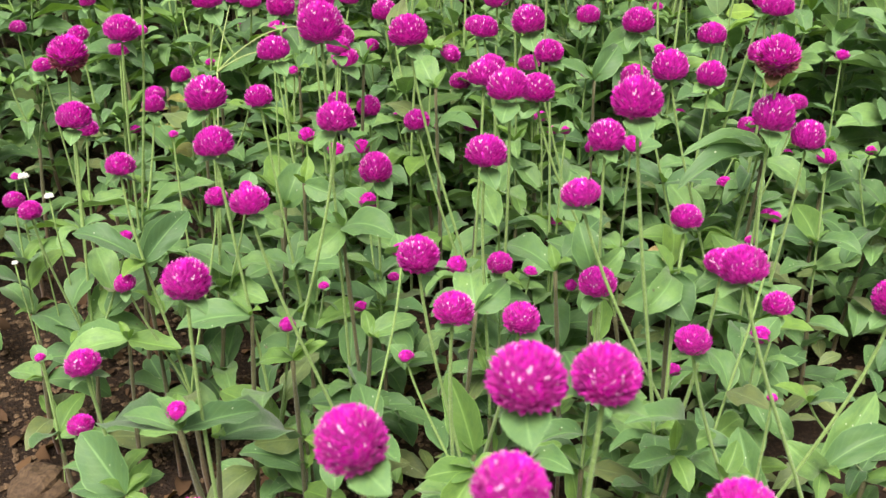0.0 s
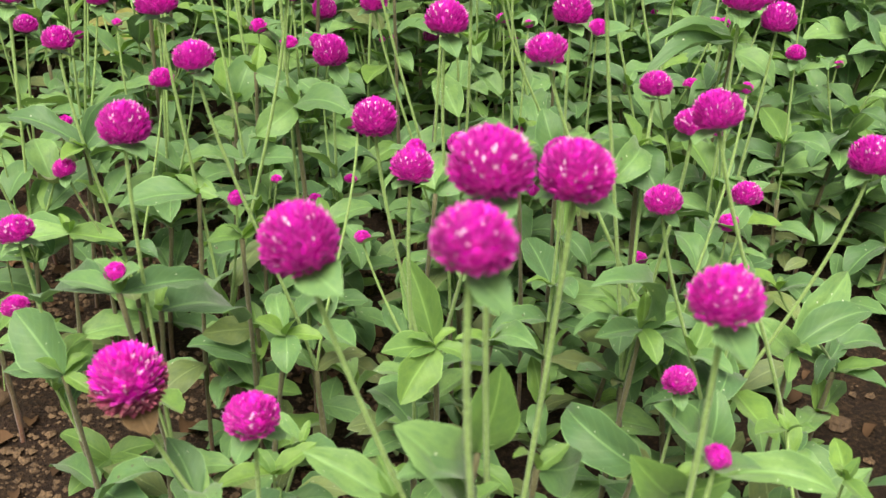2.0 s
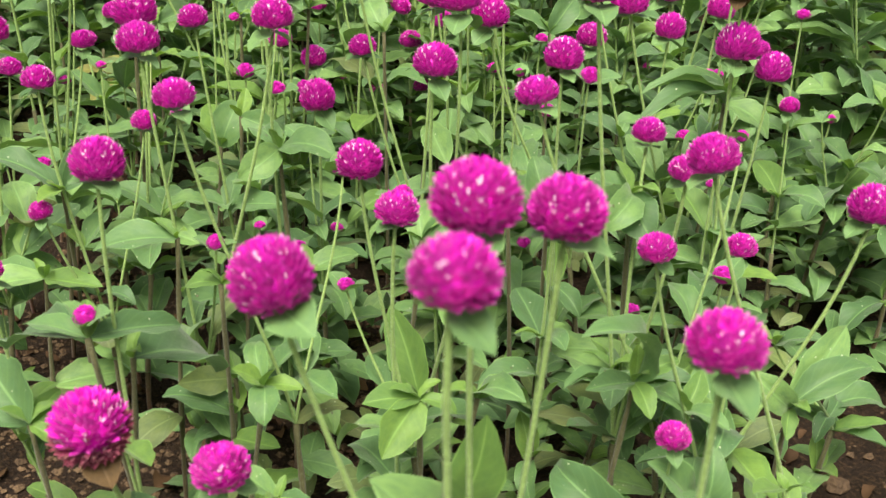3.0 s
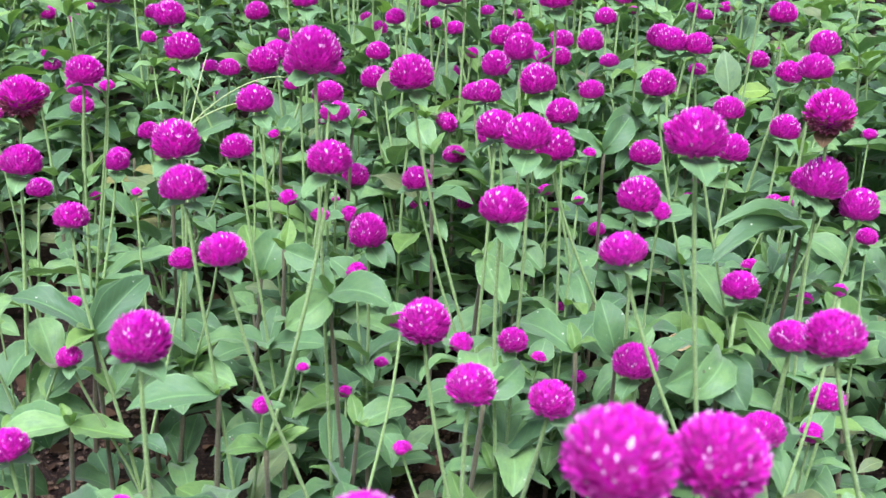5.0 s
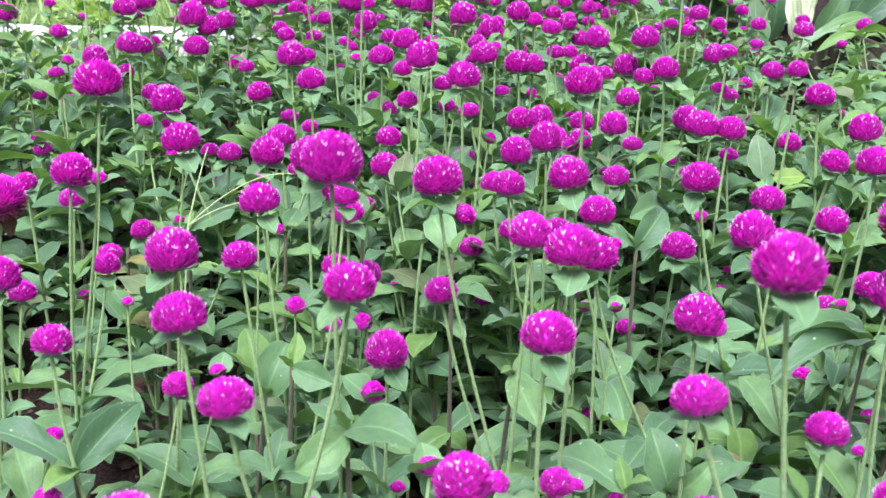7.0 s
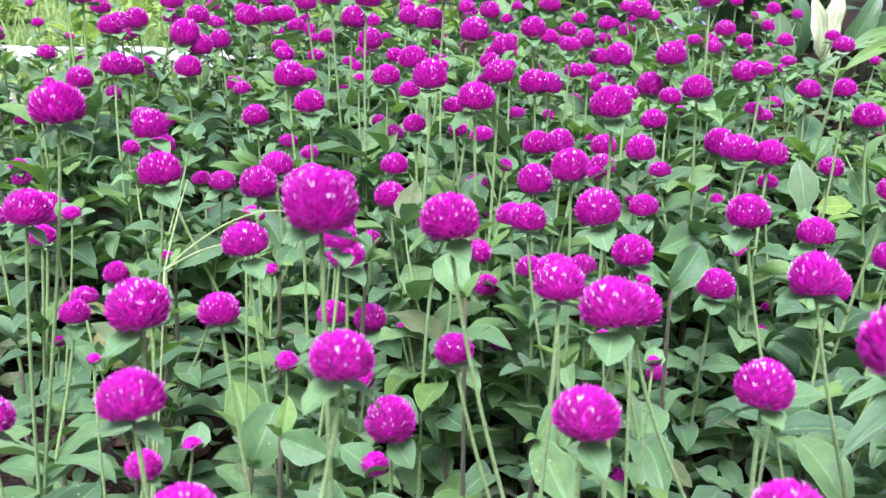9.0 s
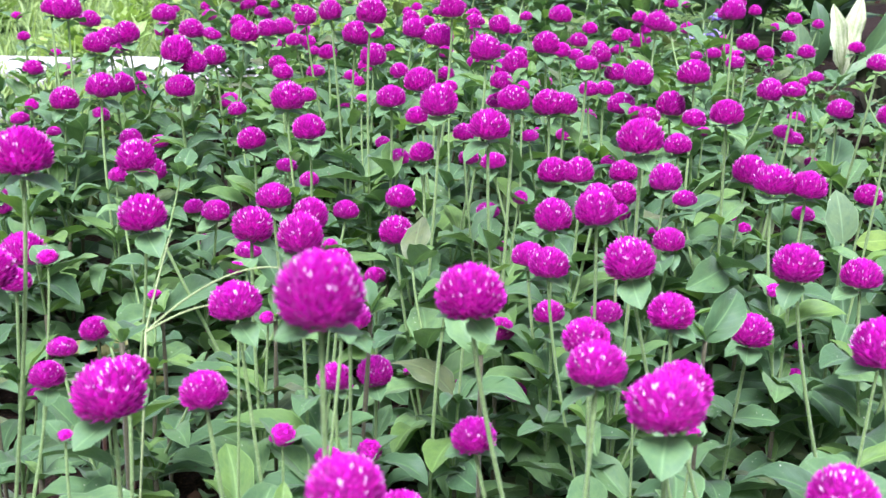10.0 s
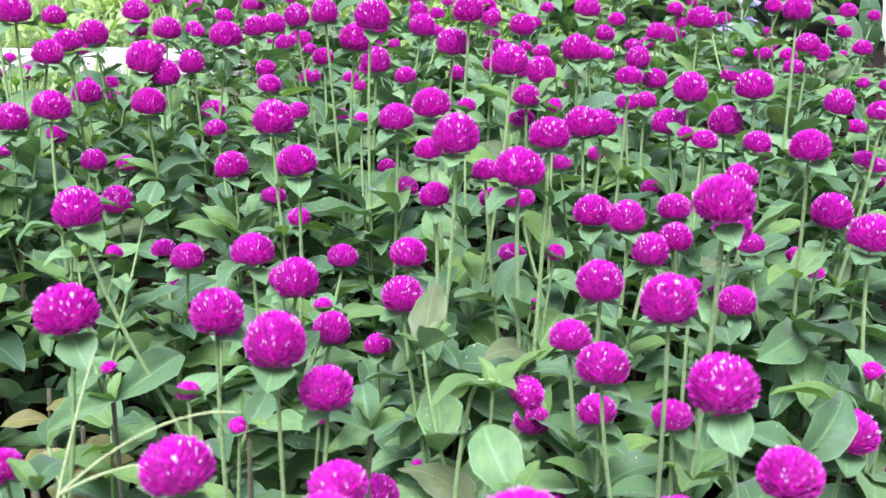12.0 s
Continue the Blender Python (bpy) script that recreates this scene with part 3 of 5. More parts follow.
amaranth(0.26, 0.73, (0.242, 0.715, 0.340, 31.2), (0.272, 0.721, 0.321, 25.3), (0.247, 0.739, 0.225, 9.3))
amaranth(-0.30, 0.73, (-0.275, 0.728, 0.334, 26.6), (-0.243, 0.705, 0.245, 11.5), (-0.304, 0.687, 0.276, 17.5))
amaranth(0.06, 0.74, (-0.025, 0.726, 0.399, 28.4), (-0.020, 0.749, 0.323, 20.4), (0.074, 0.767, 0.180, 12.5))
amaranth(0.25, 0.74, (0.237, 0.710, 0.386, 30.9), sort="withered")
amaranth(0.02, 0.74, (0.030, 0.733, 0.365, 25.7))
amaranth(-0.20, 0.75, (-0.177, 0.736, 0.348, 31.1), (-0.153, 0.734, 0.275, 10.2), (-0.186, 0.791, 0.332, 23.4))
amaranth(-0.35, 0.75, (-0.336, 0.734, 0.262, 16.8))
amaranth(0.17, 0.76, (0.071, 0.747, 0.349, 27.5), (0.144, 0.735, 0.309, 15.1))
amaranth(-0.12, 0.77, (-0.142, 0.760, 0.338, 21.9), (-0.080, 0.771, 0.375, 18.6), (-0.096, 0.722, 0.192, 9.1))
amaranth(-0.05, 0.77, (-0.052, 0.735, 0.289, 25.9), (-0.061, 0.770, 0.244, 16.4))
amaranth(-0.22, 0.80, (-0.228, 0.819, 0.284, 9.1))
amaranth(0.25, 0.81, (0.181, 0.796, 0.350, 28.8), (0.262, 0.792, 0.316, 22.2), (0.276, 0.790, 0.223, 13.5))
amaranth(0.34, 0.81, (0.330, 0.824, 0.261, 16.5))
amaranth(-0.07, 0.83, (-0.044, 0.812, 0.149, 12.1))
amaranth(-0.12, 0.83, (-0.141, 0.839, 0.351, 28.0), (-0.118, 0.837, 0.276, 14.9), (-0.094, 0.841, 0.261, 15.9))
amaranth(0.10, 0.84, (0.089, 0.846, 0.347, 24.7), (0.106, 0.840, 0.279, 8.8), (0.120, 0.842, 0.123, 12.7))
amaranth(0.06, 0.84, (0.039, 0.815, 0.344, 24.2))
amaranth(-0.29, 0.84, (-0.241, 0.831, 0.430, 30.9), (-0.259, 0.821, 0.373, 26.8), (-0.264, 0.896, 0.282, 21.0))
amaranth(-0.34, 0.84, (-0.306, 0.820, 0.353, 31.8), sort="withered")
amaranth(0.26, 0.86, (0.273, 0.838, 0.388, 26.5), (0.280, 0.869, 0.272, 12.5), (0.304, 0.846, 0.302, 19.4))
amaranth(-0.09, 0.88, (-0.082, 0.840, 0.344, 23.2), (-0.072, 0.856, 0.257, 15.1), (-0.093, 0.875, 0.293, 20.5))
amaranth(-0.16, 0.90, (-0.154, 0.914, 0.345, 11.7))
amaranth(0.23, 0.90, (0.170, 0.889, 0.361, 28.0), (0.259, 0.870, 0.216, 15.6), (0.282, 0.900, 0.260, 19.2))
amaranth(0.16, 0.91, (0.075, 0.895, 0.360, 29.7))
amaranth(-0.35, 0.92, (-0.338, 0.921, 0.249, 21.8), (-0.354, 0.884, 0.323, 17.5))
amaranth(0.24, 0.94, (0.255, 0.947, 0.293, 27.9))
amaranth(0.10, 0.94, (0.095, 0.947, 0.251, 15.6), (0.117, 0.961, 0.131, 13.6))
amaranth(-0.12, 0.94, (-0.118, 0.934, 0.360, 28.1), (-0.096, 0.941, 0.333, 25.9), (-0.103, 0.972, 0.301, 8.0))
amaranth(0.29, 0.96, (0.309, 0.977, 0.305, 27.3))
amaranth(-0.25, 0.96, (-0.217, 0.951, 0.366, 30.2), (-0.242, 0.921, 0.302, 18.4), (-0.291, 0.997, 0.257, 21.1))
amaranth(0.08, 0.99, (0.040, 0.980, 0.329, 27.5), (0.065, 0.959, 0.373, 26.8), (0.109, 0.975, 0.226, 12.4))
amaranth(0.40, 0.99, (0.398, 1.002, 0.295, 15.8))
amaranth(-0.33, 1.00, (-0.301, 1.013, 0.317, 15.8))
amaranth(0.10, 1.01, (0.098, 0.999, 0.411, 31.1), (0.087, 1.014, 0.283, 23.4), (0.095, 1.030, 0.352, 14.3))
amaranth(-0.16, 1.01, (-0.158, 1.001, 0.346, 28.1), (-0.150, 1.006, 0.278, 12.8))
amaranth(-0.08, 1.02, (-0.075, 0.989, 0.246, 24.5))
amaranth(0.28, 1.02, (0.275, 1.037, 0.306, 30.0), (0.312, 0.997, 0.351, 24.4))
amaranth(-0.36, 1.05, (-0.340, 1.070, 0.303, 34.0), (-0.329, 1.039, 0.202, 12.6), (-0.329, 1.025, 0.295, 21.5))
amaranth(0.07, 1.07, (0.035, 1.061, 0.309, 25.2), (0.050, 1.040, 0.272, 22.9))
amaranth(0.21, 1.08, (0.201, 1.041, 0.259, 31.5), (0.166, 1.065, 0.171, 18.1))
amaranth(-0.38, 1.10, (-0.392, 1.091, 0.290, 23.2))
amaranth(0.26, 1.11, (0.236, 1.131, 0.352, 32.6), (0.262, 1.126, 0.350, 29.9), (0.237, 1.103, 0.270, 15.9))
amaranth(0.06, 1.11, (0.057, 1.099, 0.329, 29.2), (0.019, 1.093, 0.237, 24.0), (0.031, 1.067, 0.196, 17.7))
amaranth(-0.19, 1.13, (-0.265, 1.117, 0.365, 30.6), (-0.189, 1.160, 0.278, 22.5), (-0.132, 1.118, 0.321, 28.6))
amaranth(0.16, 1.13, (0.164, 1.136, 0.231, 14.7))
amaranth(0.02, 1.14, (0.007, 1.130, 0.392, 32.4), (0.026, 1.141, 0.412, 26.3), (0.036, 1.155, 0.329, 13.6))
amaranth(0.31, 1.14, (0.318, 1.125, 0.408, 20.0), (0.273, 1.129, 0.185, 14.9), (0.274, 1.160, 0.318, 19.0))
amaranth(-0.03, 1.15, (-0.065, 1.139, 0.303, 27.9), (-0.016, 1.131, 0.170, 19.3), (-0.054, 1.125, 0.186, 7.8))
amaranth(0.38, 1.16, (0.397, 1.139, 0.351, 31.4), (0.353, 1.151, 0.380, 28.5))
amaranth(-0.28, 1.16, (-0.270, 1.164, 0.236, 12.4))
amaranth(-0.04, 1.17, (-0.032, 1.163, 0.405, 30.8), (-0.045, 1.187, 0.358, 21.7), (-0.062, 1.152, 0.328, 24.7))
amaranth(0.07, 1.18, (0.088, 1.185, 0.345, 25.7), (0.102, 1.168, 0.327, 25.4))
amaranth(-0.17, 1.18, (-0.168, 1.171, 0.321, 30.0), (-0.123, 1.191, 0.275, 14.4), (-0.115, 1.167, 0.266, 25.9))
amaranth(-0.08, 1.18, (-0.083, 1.167, 0.255, 19.0))
amaranth(0.14, 1.19, (0.164, 1.193, 0.338, 28.1), (0.163, 1.212, 0.285, 13.9), (0.166, 1.169, 0.290, 27.5))
amaranth(0.02, 1.20, (-0.010, 1.196, 0.374, 19.5), (0.028, 1.210, 0.270, 11.1))
amaranth(0.23, 1.20, (0.246, 1.226, 0.339, 29.8), (0.210, 1.190, 0.396, 28.5), (0.197, 1.249, 0.306, 23.0))
amaranth(-0.49, 1.22, (-0.501, 1.200, 0.267, 20.0))
amaranth(-0.16, 1.23, (-0.145, 1.238, 0.367, 29.6), (-0.115, 1.265, 0.285, 24.6))
amaranth(0.08, 1.24, (0.075, 1.248, 0.330, 29.8), (0.021, 1.268, 0.334, 24.1))
amaranth(-0.02, 1.25, (-0.048, 1.245, 0.410, 28.6), (-0.050, 1.204, 0.386, 19.8), (-0.004, 1.219, 0.348, 18.2))
amaranth(0.35, 1.25, (0.367, 1.251, 0.312, 25.4))
amaranth(0.21, 1.27, (0.194, 1.281, 0.350, 26.4))
amaranth(-0.26, 1.30, (-0.238, 1.276, 0.279, 26.7), (-0.267, 1.316, 0.272, 21.0))
amaranth(0.18, 1.30, (0.149, 1.300, 0.319, 27.3), (0.174, 1.322, 0.370, 22.3), (0.141, 1.256, 0.308, 26.0))
amaranth(-0.02, 1.30, (0.014, 1.328, 0.429, 30.5), (0.020, 1.301, 0.278, 22.9), (-0.019, 1.334, 0.393, 16.2))
amaranth(-0.35, 1.31, (-0.353, 1.332, 0.385, 31.8), (-0.316, 1.342, 0.259, 14.8), (-0.330, 1.285, 0.310, 18.4))
amaranth(0.28, 1.32, (0.300, 1.291, 0.402, 22.7), (0.304, 1.316, 0.358, 20.1), (0.271, 1.298, 0.265, 14.4))
amaranth(0.21, 1.32, (0.222, 1.338, 0.365, 24.3), (0.256, 1.308, 0.277, 18.6))
amaranth(-0.45, 1.32, (-0.454, 1.316, 0.268, 20.3), (-0.455, 1.312, 0.283, 18.9))
amaranth(-0.15, 1.33, (-0.175, 1.330, 0.379, 34.0), (-0.153, 1.306, 0.304, 19.2), (-0.166, 1.280, 0.262, 20.0))
amaranth(0.06, 1.34, (0.052, 1.332, 0.394, 14.2))
amaranth(-0.08, 1.35, (-0.076, 1.343, 0.379, 29.7))
amaranth(0.09, 1.36, (0.082, 1.374, 0.371, 31.9), (0.100, 1.390, 0.367, 29.7), (0.062, 1.348, 0.343, 18.8))
amaranth(-0.28, 1.36, (-0.263, 1.332, 0.234, 13.8))
amaranth(-0.10, 1.36, (-0.097, 1.370, 0.458, 30.6), (-0.106, 1.375, 0.372, 14.8), (-0.068, 1.364, 0.315, 21.4))
amaranth(0.33, 1.36, (0.324, 1.340, 0.347, 19.4))
amaranth(0.19, 1.37, (0.161, 1.397, 0.368, 30.7), (0.172, 1.376, 0.402, 29.7), (0.168, 1.361, 0.366, 15.8))
amaranth(-0.44, 1.38, (-0.457, 1.391, 0.342, 19.8))
amaranth(0.11, 1.39, (0.119, 1.375, 0.412, 23.8))
amaranth(-0.22, 1.39, (-0.218, 1.371, 0.329, 29.2), (-0.185, 1.386, 0.299, 23.0), (-0.240, 1.420, 0.351, 20.0))
amaranth(0.39, 1.40, (0.392, 1.403, 0.366, 28.1), (0.403, 1.351, 0.421, 24.1))
amaranth(-0.04, 1.41, (-0.029, 1.409, 0.432, 29.4), (-0.018, 1.382, 0.463, 26.3))
amaranth(0.06, 1.41, (0.035, 1.394, 0.390, 24.5), (0.033, 1.412, 0.367, 24.1))
amaranth(-0.43, 1.41, (-0.413, 1.399, 0.361, 29.6), (-0.436, 1.370, 0.360, 14.3), (-0.374, 1.393, 0.419, 26.9))
amaranth(-0.32, 1.42, (-0.325, 1.392, 0.290, 28.1))
amaranth(0.26, 1.42, (0.234, 1.400, 0.401, 34.0), (0.250, 1.400, 0.341, 14.9), (0.218, 1.421, 0.365, 30.6))
amaranth(-0.42, 1.43, (-0.417, 1.442, 0.449, 30.2), (-0.436, 1.450, 0.449, 22.1), (-0.384, 1.420, 0.342, 20.0))
amaranth(-0.19, 1.45, (-0.194, 1.439, 0.388, 22.4), (-0.169, 1.445, 0.363, 20.4))
amaranth(-0.36, 1.46, (-0.365, 1.460, 0.309, 24.6), (-0.339, 1.478, 0.302, 20.7))
amaranth(-0.29, 1.46, (-0.308, 1.452, 0.407, 34.0), (-0.292, 1.457, 0.393, 28.3), (-0.300, 1.426, 0.372, 31.4))
amaranth(-0.13, 1.47, (-0.118, 1.474, 0.426, 31.4), (-0.143, 1.438, 0.453, 24.7), (-0.087, 1.427, 0.317, 17.0))
amaranth(0.17, 1.48, (0.138, 1.471, 0.372, 23.3), (0.158, 1.485, 0.371, 21.2), (0.159, 1.438, 0.298, 17.4))
amaranth(0.11, 1.50, (0.091, 1.495, 0.418, 30.1), (0.117, 1.491, 0.317, 21.7), (0.057, 1.489, 0.397, 29.0))
amaranth(0.29, 1.50, (0.338, 1.469, 0.375, 28.8), (0.297, 1.498, 0.458, 26.7))
amaranth(-0.51, 1.50, (-0.511, 1.485, 0.299, 22.9), (-0.483, 1.509, 0.288, 21.9), (-0.460, 1.493, 0.309, 16.7))
amaranth(0.43, 1.53, (0.410, 1.530, 0.383, 19.7), (0.412, 1.515, 0.286, 16.5))
amaranth(-0.28, 1.55, (-0.246, 1.517, 0.421, 32.7), (-0.283, 1.529, 0.392, 26.7))
amaranth(-0.11, 1.55, (-0.103, 1.541, 0.395, 30.4))
amaranth(-0.39, 1.55, (-0.403, 1.530, 0.410, 29.8))
amaranth(-0.14, 1.55, (-0.179, 1.530, 0.439, 25.1), (-0.158, 1.570, 0.394, 22.6))
amaranth(-0.50, 1.56, (-0.481, 1.580, 0.386, 15.0))
amaranth(0.02, 1.57, (0.042, 1.544, 0.433, 25.7))
amaranth(0.33, 1.58, (0.348, 1.599, 0.413, 27.3), (0.328, 1.576, 0.392, 22.9))
amaranth(-0.39, 1.58, (-0.409, 1.593, 0.348, 32.2))
amaranth(0.18, 1.60, (0.186, 1.581, 0.376, 26.9), (0.165, 1.571, 0.399, 25.7))
amaranth(-0.19, 1.62, (-0.220, 1.591, 0.378, 21.7))
amaranth(-0.16, 1.63, (-0.180, 1.644, 0.362, 24.1), (-0.144, 1.614, 0.326, 17.2), (-0.199, 1.592, 0.406, 22.9))
amaranth(-0.07, 1.65, (-0.075, 1.635, 0.366, 24.0))
amaranth(-0.42, 1.66, (-0.415, 1.649, 0.403, 33.2), (-0.369, 1.656, 0.427, 30.7), (-0.378, 1.689, 0.404, 24.6))
amaranth(-0.34, 1.66, (-0.331, 1.634, 0.411, 31.5))
amaranth(0.02, 1.67, (0.018, 1.653, 0.428, 22.6))
amaranth(0.25, 1.68, (0.255, 1.685, 0.428, 34.0))
amaranth(0.35, 1.73, (0.339, 1.713, 0.387, 22.6))
amaranth(-0.27, 1.75, (-0.232, 1.740, 0.406, 28.5), (-0.246, 1.696, 0.408, 27.5))
amaranth(-0.09, 1.75, (-0.058, 1.735, 0.408, 30.4))
amaranth(-0.49, 1.76, (-0.489, 1.744, 0.410, 29.1))
amaranth(-0.65, 1.77, (-0.651, 1.765, 0.367, 33.9))
amaranth(0.17, 1.78, (0.194, 1.754, 0.389, 20.3))
amaranth(0.42, 1.79, (0.426, 1.766, 0.383, 24.2))
amaranth(0.10, 1.79, (0.087, 1.770, 0.376, 22.1))
amaranth(0.17, 1.83, (0.149, 1.834, 0.423, 34.0), (0.169, 1.798, 0.371, 23.9), (0.127, 1.785, 0.335, 19.5))
amaranth(0.33, 1.86, (0.358, 1.870, 0.366, 19.0))
amaranth(0.68, 1.87, (0.701, 1.881, 0.376, 27.9))
amaranth(-0.37, 1.93, (-0.368, 1.930, 0.376, 24.4))
amaranth(0.31, 1.99, (0.297, 1.979, 0.371, 34.0), (0.269, 2.030, 0.355, 22.8))
amaranth(0.18, 2.05, (0.207, 2.035, 0.367, 29.8))


# ---- leafy shoots between the flowers ----
SHOWN, SHOOTS = [], set()


def shoot(node_at, *blades):
    """A bloomless shoot: a stem up to its top joint and the leaves that spread from there, each with its tip, its breadth and whether it shows its face forwards."""
    joint = Vector(node_at)
    rng = random.Random(round(joint.x * 7919 + joint.y * 104729 + joint.z * 331))
    x, y = joint.x + rng.uniform(-0.02, 0.02), joint.y + rng.uniform(0.005, 0.03)
    soil = rise(x, y)
    plant = new("globe_amaranth")
    SHOOTS.add(plant.name)
    plant.location = (x, y, soil - 0.006)
    foot = Vector(plant.location)
    way = joint - foot
    line = arc(Vector(), Vector((0, 0, way.z * 0.4)), way * 0.8, way, 8)
    v, f = tube(line, [0.0018 - 0.00007 * i + (0.0005 if i in (3, 6, 8) else 0) for i in range(9)], 7)
    part("stem", finish("stem", v, f, [STEM]), plant, None, "reddish brown woody stem")
    shapes = {"leaf": LEAVES, "young_leaf": FRESH_LEAVES, "aged_leaf": AGED_LEAVES}
    for k, (kind, tip, broad, *front) in enumerate(blades):
        mesh = rng.choice(shapes[kind])
        tip = Vector(tip)
        span_to = tip - joint
        end = sum((v.co for v in mesh.vertices[-7:]), Vector()) / 7
        reach = math.hypot(end.x, end.z)
        level = Matrix.Rotation(math.atan2(end.z, end.x), 4, "Y")
        up = Vector((0, -1, 0.35)) if front else Vector((rng.uniform(-0.15, 0.15), -0.35, 1))
        size = span_to.length / reach
        m = aim(way, span_to, up, 1.0) @ level @ Matrix.Diagonal((size, size * broad, size, 1))
        part(kind, mesh, plant, m)
        SHOWN.extend((joint + span_to * u, 0.012 + 0.2 * span_to.length) for u in (0.35, 0.65, 0.9))
    if joint.z - soil > 0.09:
        leaves = []
        leaf_pair(leaves, line[3], rng.uniform(0, 3), 0.05, 0.2, rng, 0.1, 0.1)
        leaf_pair(leaves, line[8], rng.uniform(0, 3), 0.02, 0.9, rng, small=True)
        set_leaves(plant, leaves, False)
    return tagged(plant, "aged" in [b[0] for b in blades] and "amaranth shoot with a broad olive ageing leaf" or "leafy green amaranth shoot without blooms in the soil", "flower plant", "globe amaranths in the bed")


shoot((-0.145, 0.457, 0.254), ("leaf", (-0.183, 0.471, 0.251), 0.62), ("leaf", (-0.210, 0.505, 0.213), 0.62), ("leaf", (-0.109, 0.494, 0.242), 0.6))
shoot((-0.134, 0.491, 0.221), ("leaf", (-0.104, 0.553, 0.173), 1.0))
shoot((-0.202, 0.560, 0.055), ("young_leaf", (-0.237, 0.574, 0.067), 1.15), ("young_leaf", (-0.172, 0.570, 0.057), 1.15), ("young_leaf", (-0.224, 0.530, 0.050), 1.15), ("young_leaf", (-0.159, 0.530, 0.049), 1.15))
shoot((-0.197, 0.497, 0.173), ("leaf", (-0.232, 0.520, 0.198), 1.3, True), ("leaf", (-0.235, 0.500, 0.170), 0.9), ("young_leaf", (-0.185, 0.520, 0.180), 1.0, True), ("young_leaf", (-0.180, 0.490, 0.163), 1.0))
shoot((-0.072, 0.540, 0.171), ("young_leaf", (-0.049, 0.535, 0.171), 1.1), ("leaf", (-0.072, 0.516, 0.159), 1.5, True), ("young_leaf", (-0.089, 0.530, 0.187), 1.1), ("leaf", (-0.078, 0.570, 0.184), 0.9, True))
shoot((0.020, 0.494, 0.194), ("young_leaf", (-0.010, 0.480, 0.197), 1.1), ("young_leaf", (0.004, 0.465, 0.172), 1.3, True), ("young_leaf", (0.041, 0.490, 0.186), 1.1))
shoot((0.022, 0.570, 0.145), ("young_leaf", (-0.002, 0.592, 0.196), 0.9, True))
shoot((0.055, 0.520, 0.177), ("young_leaf", (0.078, 0.535, 0.181), 0.9), ("leaf", (0.078, 0.489, 0.194), 0.9), ("young_leaf", (0.032, 0.510, 0.189), 0.9))
shoot((-0.099, 0.595, 0.140), ("aged_leaf", (-0.134, 0.585, 0.137), 1.2, True))
shoot((-0.100, 0.590, 0.115), ("leaf", (-0.148, 0.600, 0.124), 1.0))
shoot((0.139, 0.493, 0.207), ("leaf", (0.101, 0.461, 0.254), 0.65), ("leaf", (0.108, 0.472, 0.215), 0.75), ("young_leaf", (0.166, 0.500, 0.216), 1.0), ("young_leaf", (0.143, 0.470, 0.198), 1.2))
shoot((0.109, 0.310, 0.252), ("young_leaf", (0.086, 0.291, 0.288), 1.15, True), ("young_leaf", (0.129, 0.300, 0.266), 1.4, True), ("leaf", (0.096, 0.290, 0.255), 1.2))
shoot((0.242, 0.519, 0.173), ("leaf", (0.216, 0.520, 0.199), 1.1, True), ("young_leaf", (0.238, 0.500, 0.162), 1.1, True), ("leaf", (0.294, 0.530, 0.193), 0.7), ("leaf", (0.282, 0.560, 0.208), 0.65))
shoot((0.164, 0.435, 0.164), ("leaf", (0.135, 0.435, 0.196), 1.15), ("leaf", (0.168, 0.440, 0.204), 1.0, True))
shoot((0.135, 0.450, 0.141), ("leaf", (0.097, 0.482, 0.157), 1.1, True))
shoot((0.022, 0.290, 0.262), ("leaf", (-0.001, 0.285, 0.309), 1.0), ("leaf", (-0.001, 0.270, 0.294), 0.8))
shoot((-0.002, 0.310, 0.246), ("leaf", (-0.039, 0.320, 0.264), 0.85))
shoot((0.036, 0.370, 0.221), ("young_leaf", (0.040, 0.370, 0.272), 1.0, True))
shoot((0.059, 0.340, 0.237), ("leaf", (0.082, 0.360, 0.229), 1.5, True))
shoot((0.135, 0.330, 0.239), ("leaf", (0.178, 0.310, 0.247), 0.7))
shoot((-0.099, 0.567, 0.226), ("young_leaf", (-0.124, 0.578, 0.215), 1.2), ("young_leaf", (-0.077, 0.575, 0.237), 1.0))
shoot((-0.246, 0.683, 0.166), ("leaf", (-0.295, 0.670, 0.154), 1.0), ("young_leaf", (-0.201, 0.674, 0.168), 1.0), ("leaf", (-0.293, 0.700, 0.161), 1.0))
shoot((-0.130, 0.600, 0.240), ("leaf", (-0.178, 0.585, 0.234), 1.0))
shoot((-0.053, 0.640, 0.197), ("leaf", (-0.020, 0.658, 0.202), 0.95))
shoot((0.145, 0.574, 0.286), ("leaf", (0.112, 0.555, 0.276), 1.5, True), ("leaf", (0.158, 0.550, 0.269), 1.5, True), ("leaf", (0.118, 0.575, 0.293), 1.2), ("leaf", (0.125, 0.550, 0.272), 1.2, True))
shoot((-0.071, 0.651, 0.281), ("leaf", (-0.097, 0.635, 0.268), 1.35, True), ("leaf", (-0.034, 0.630, 0.282), 1.15), ("leaf", (-0.090, 0.680, 0.275), 1.0))
shoot((-0.226, 0.687, 0.233), ("leaf", (-0.216, 0.735, 0.249), 0.8, True), ("leaf", (-0.195, 0.720, 0.259), 0.75, True), ("leaf", (-0.280, 0.700, 0.253), 0.7), ("young_leaf", (-0.236, 0.660, 0.236), 1.1))
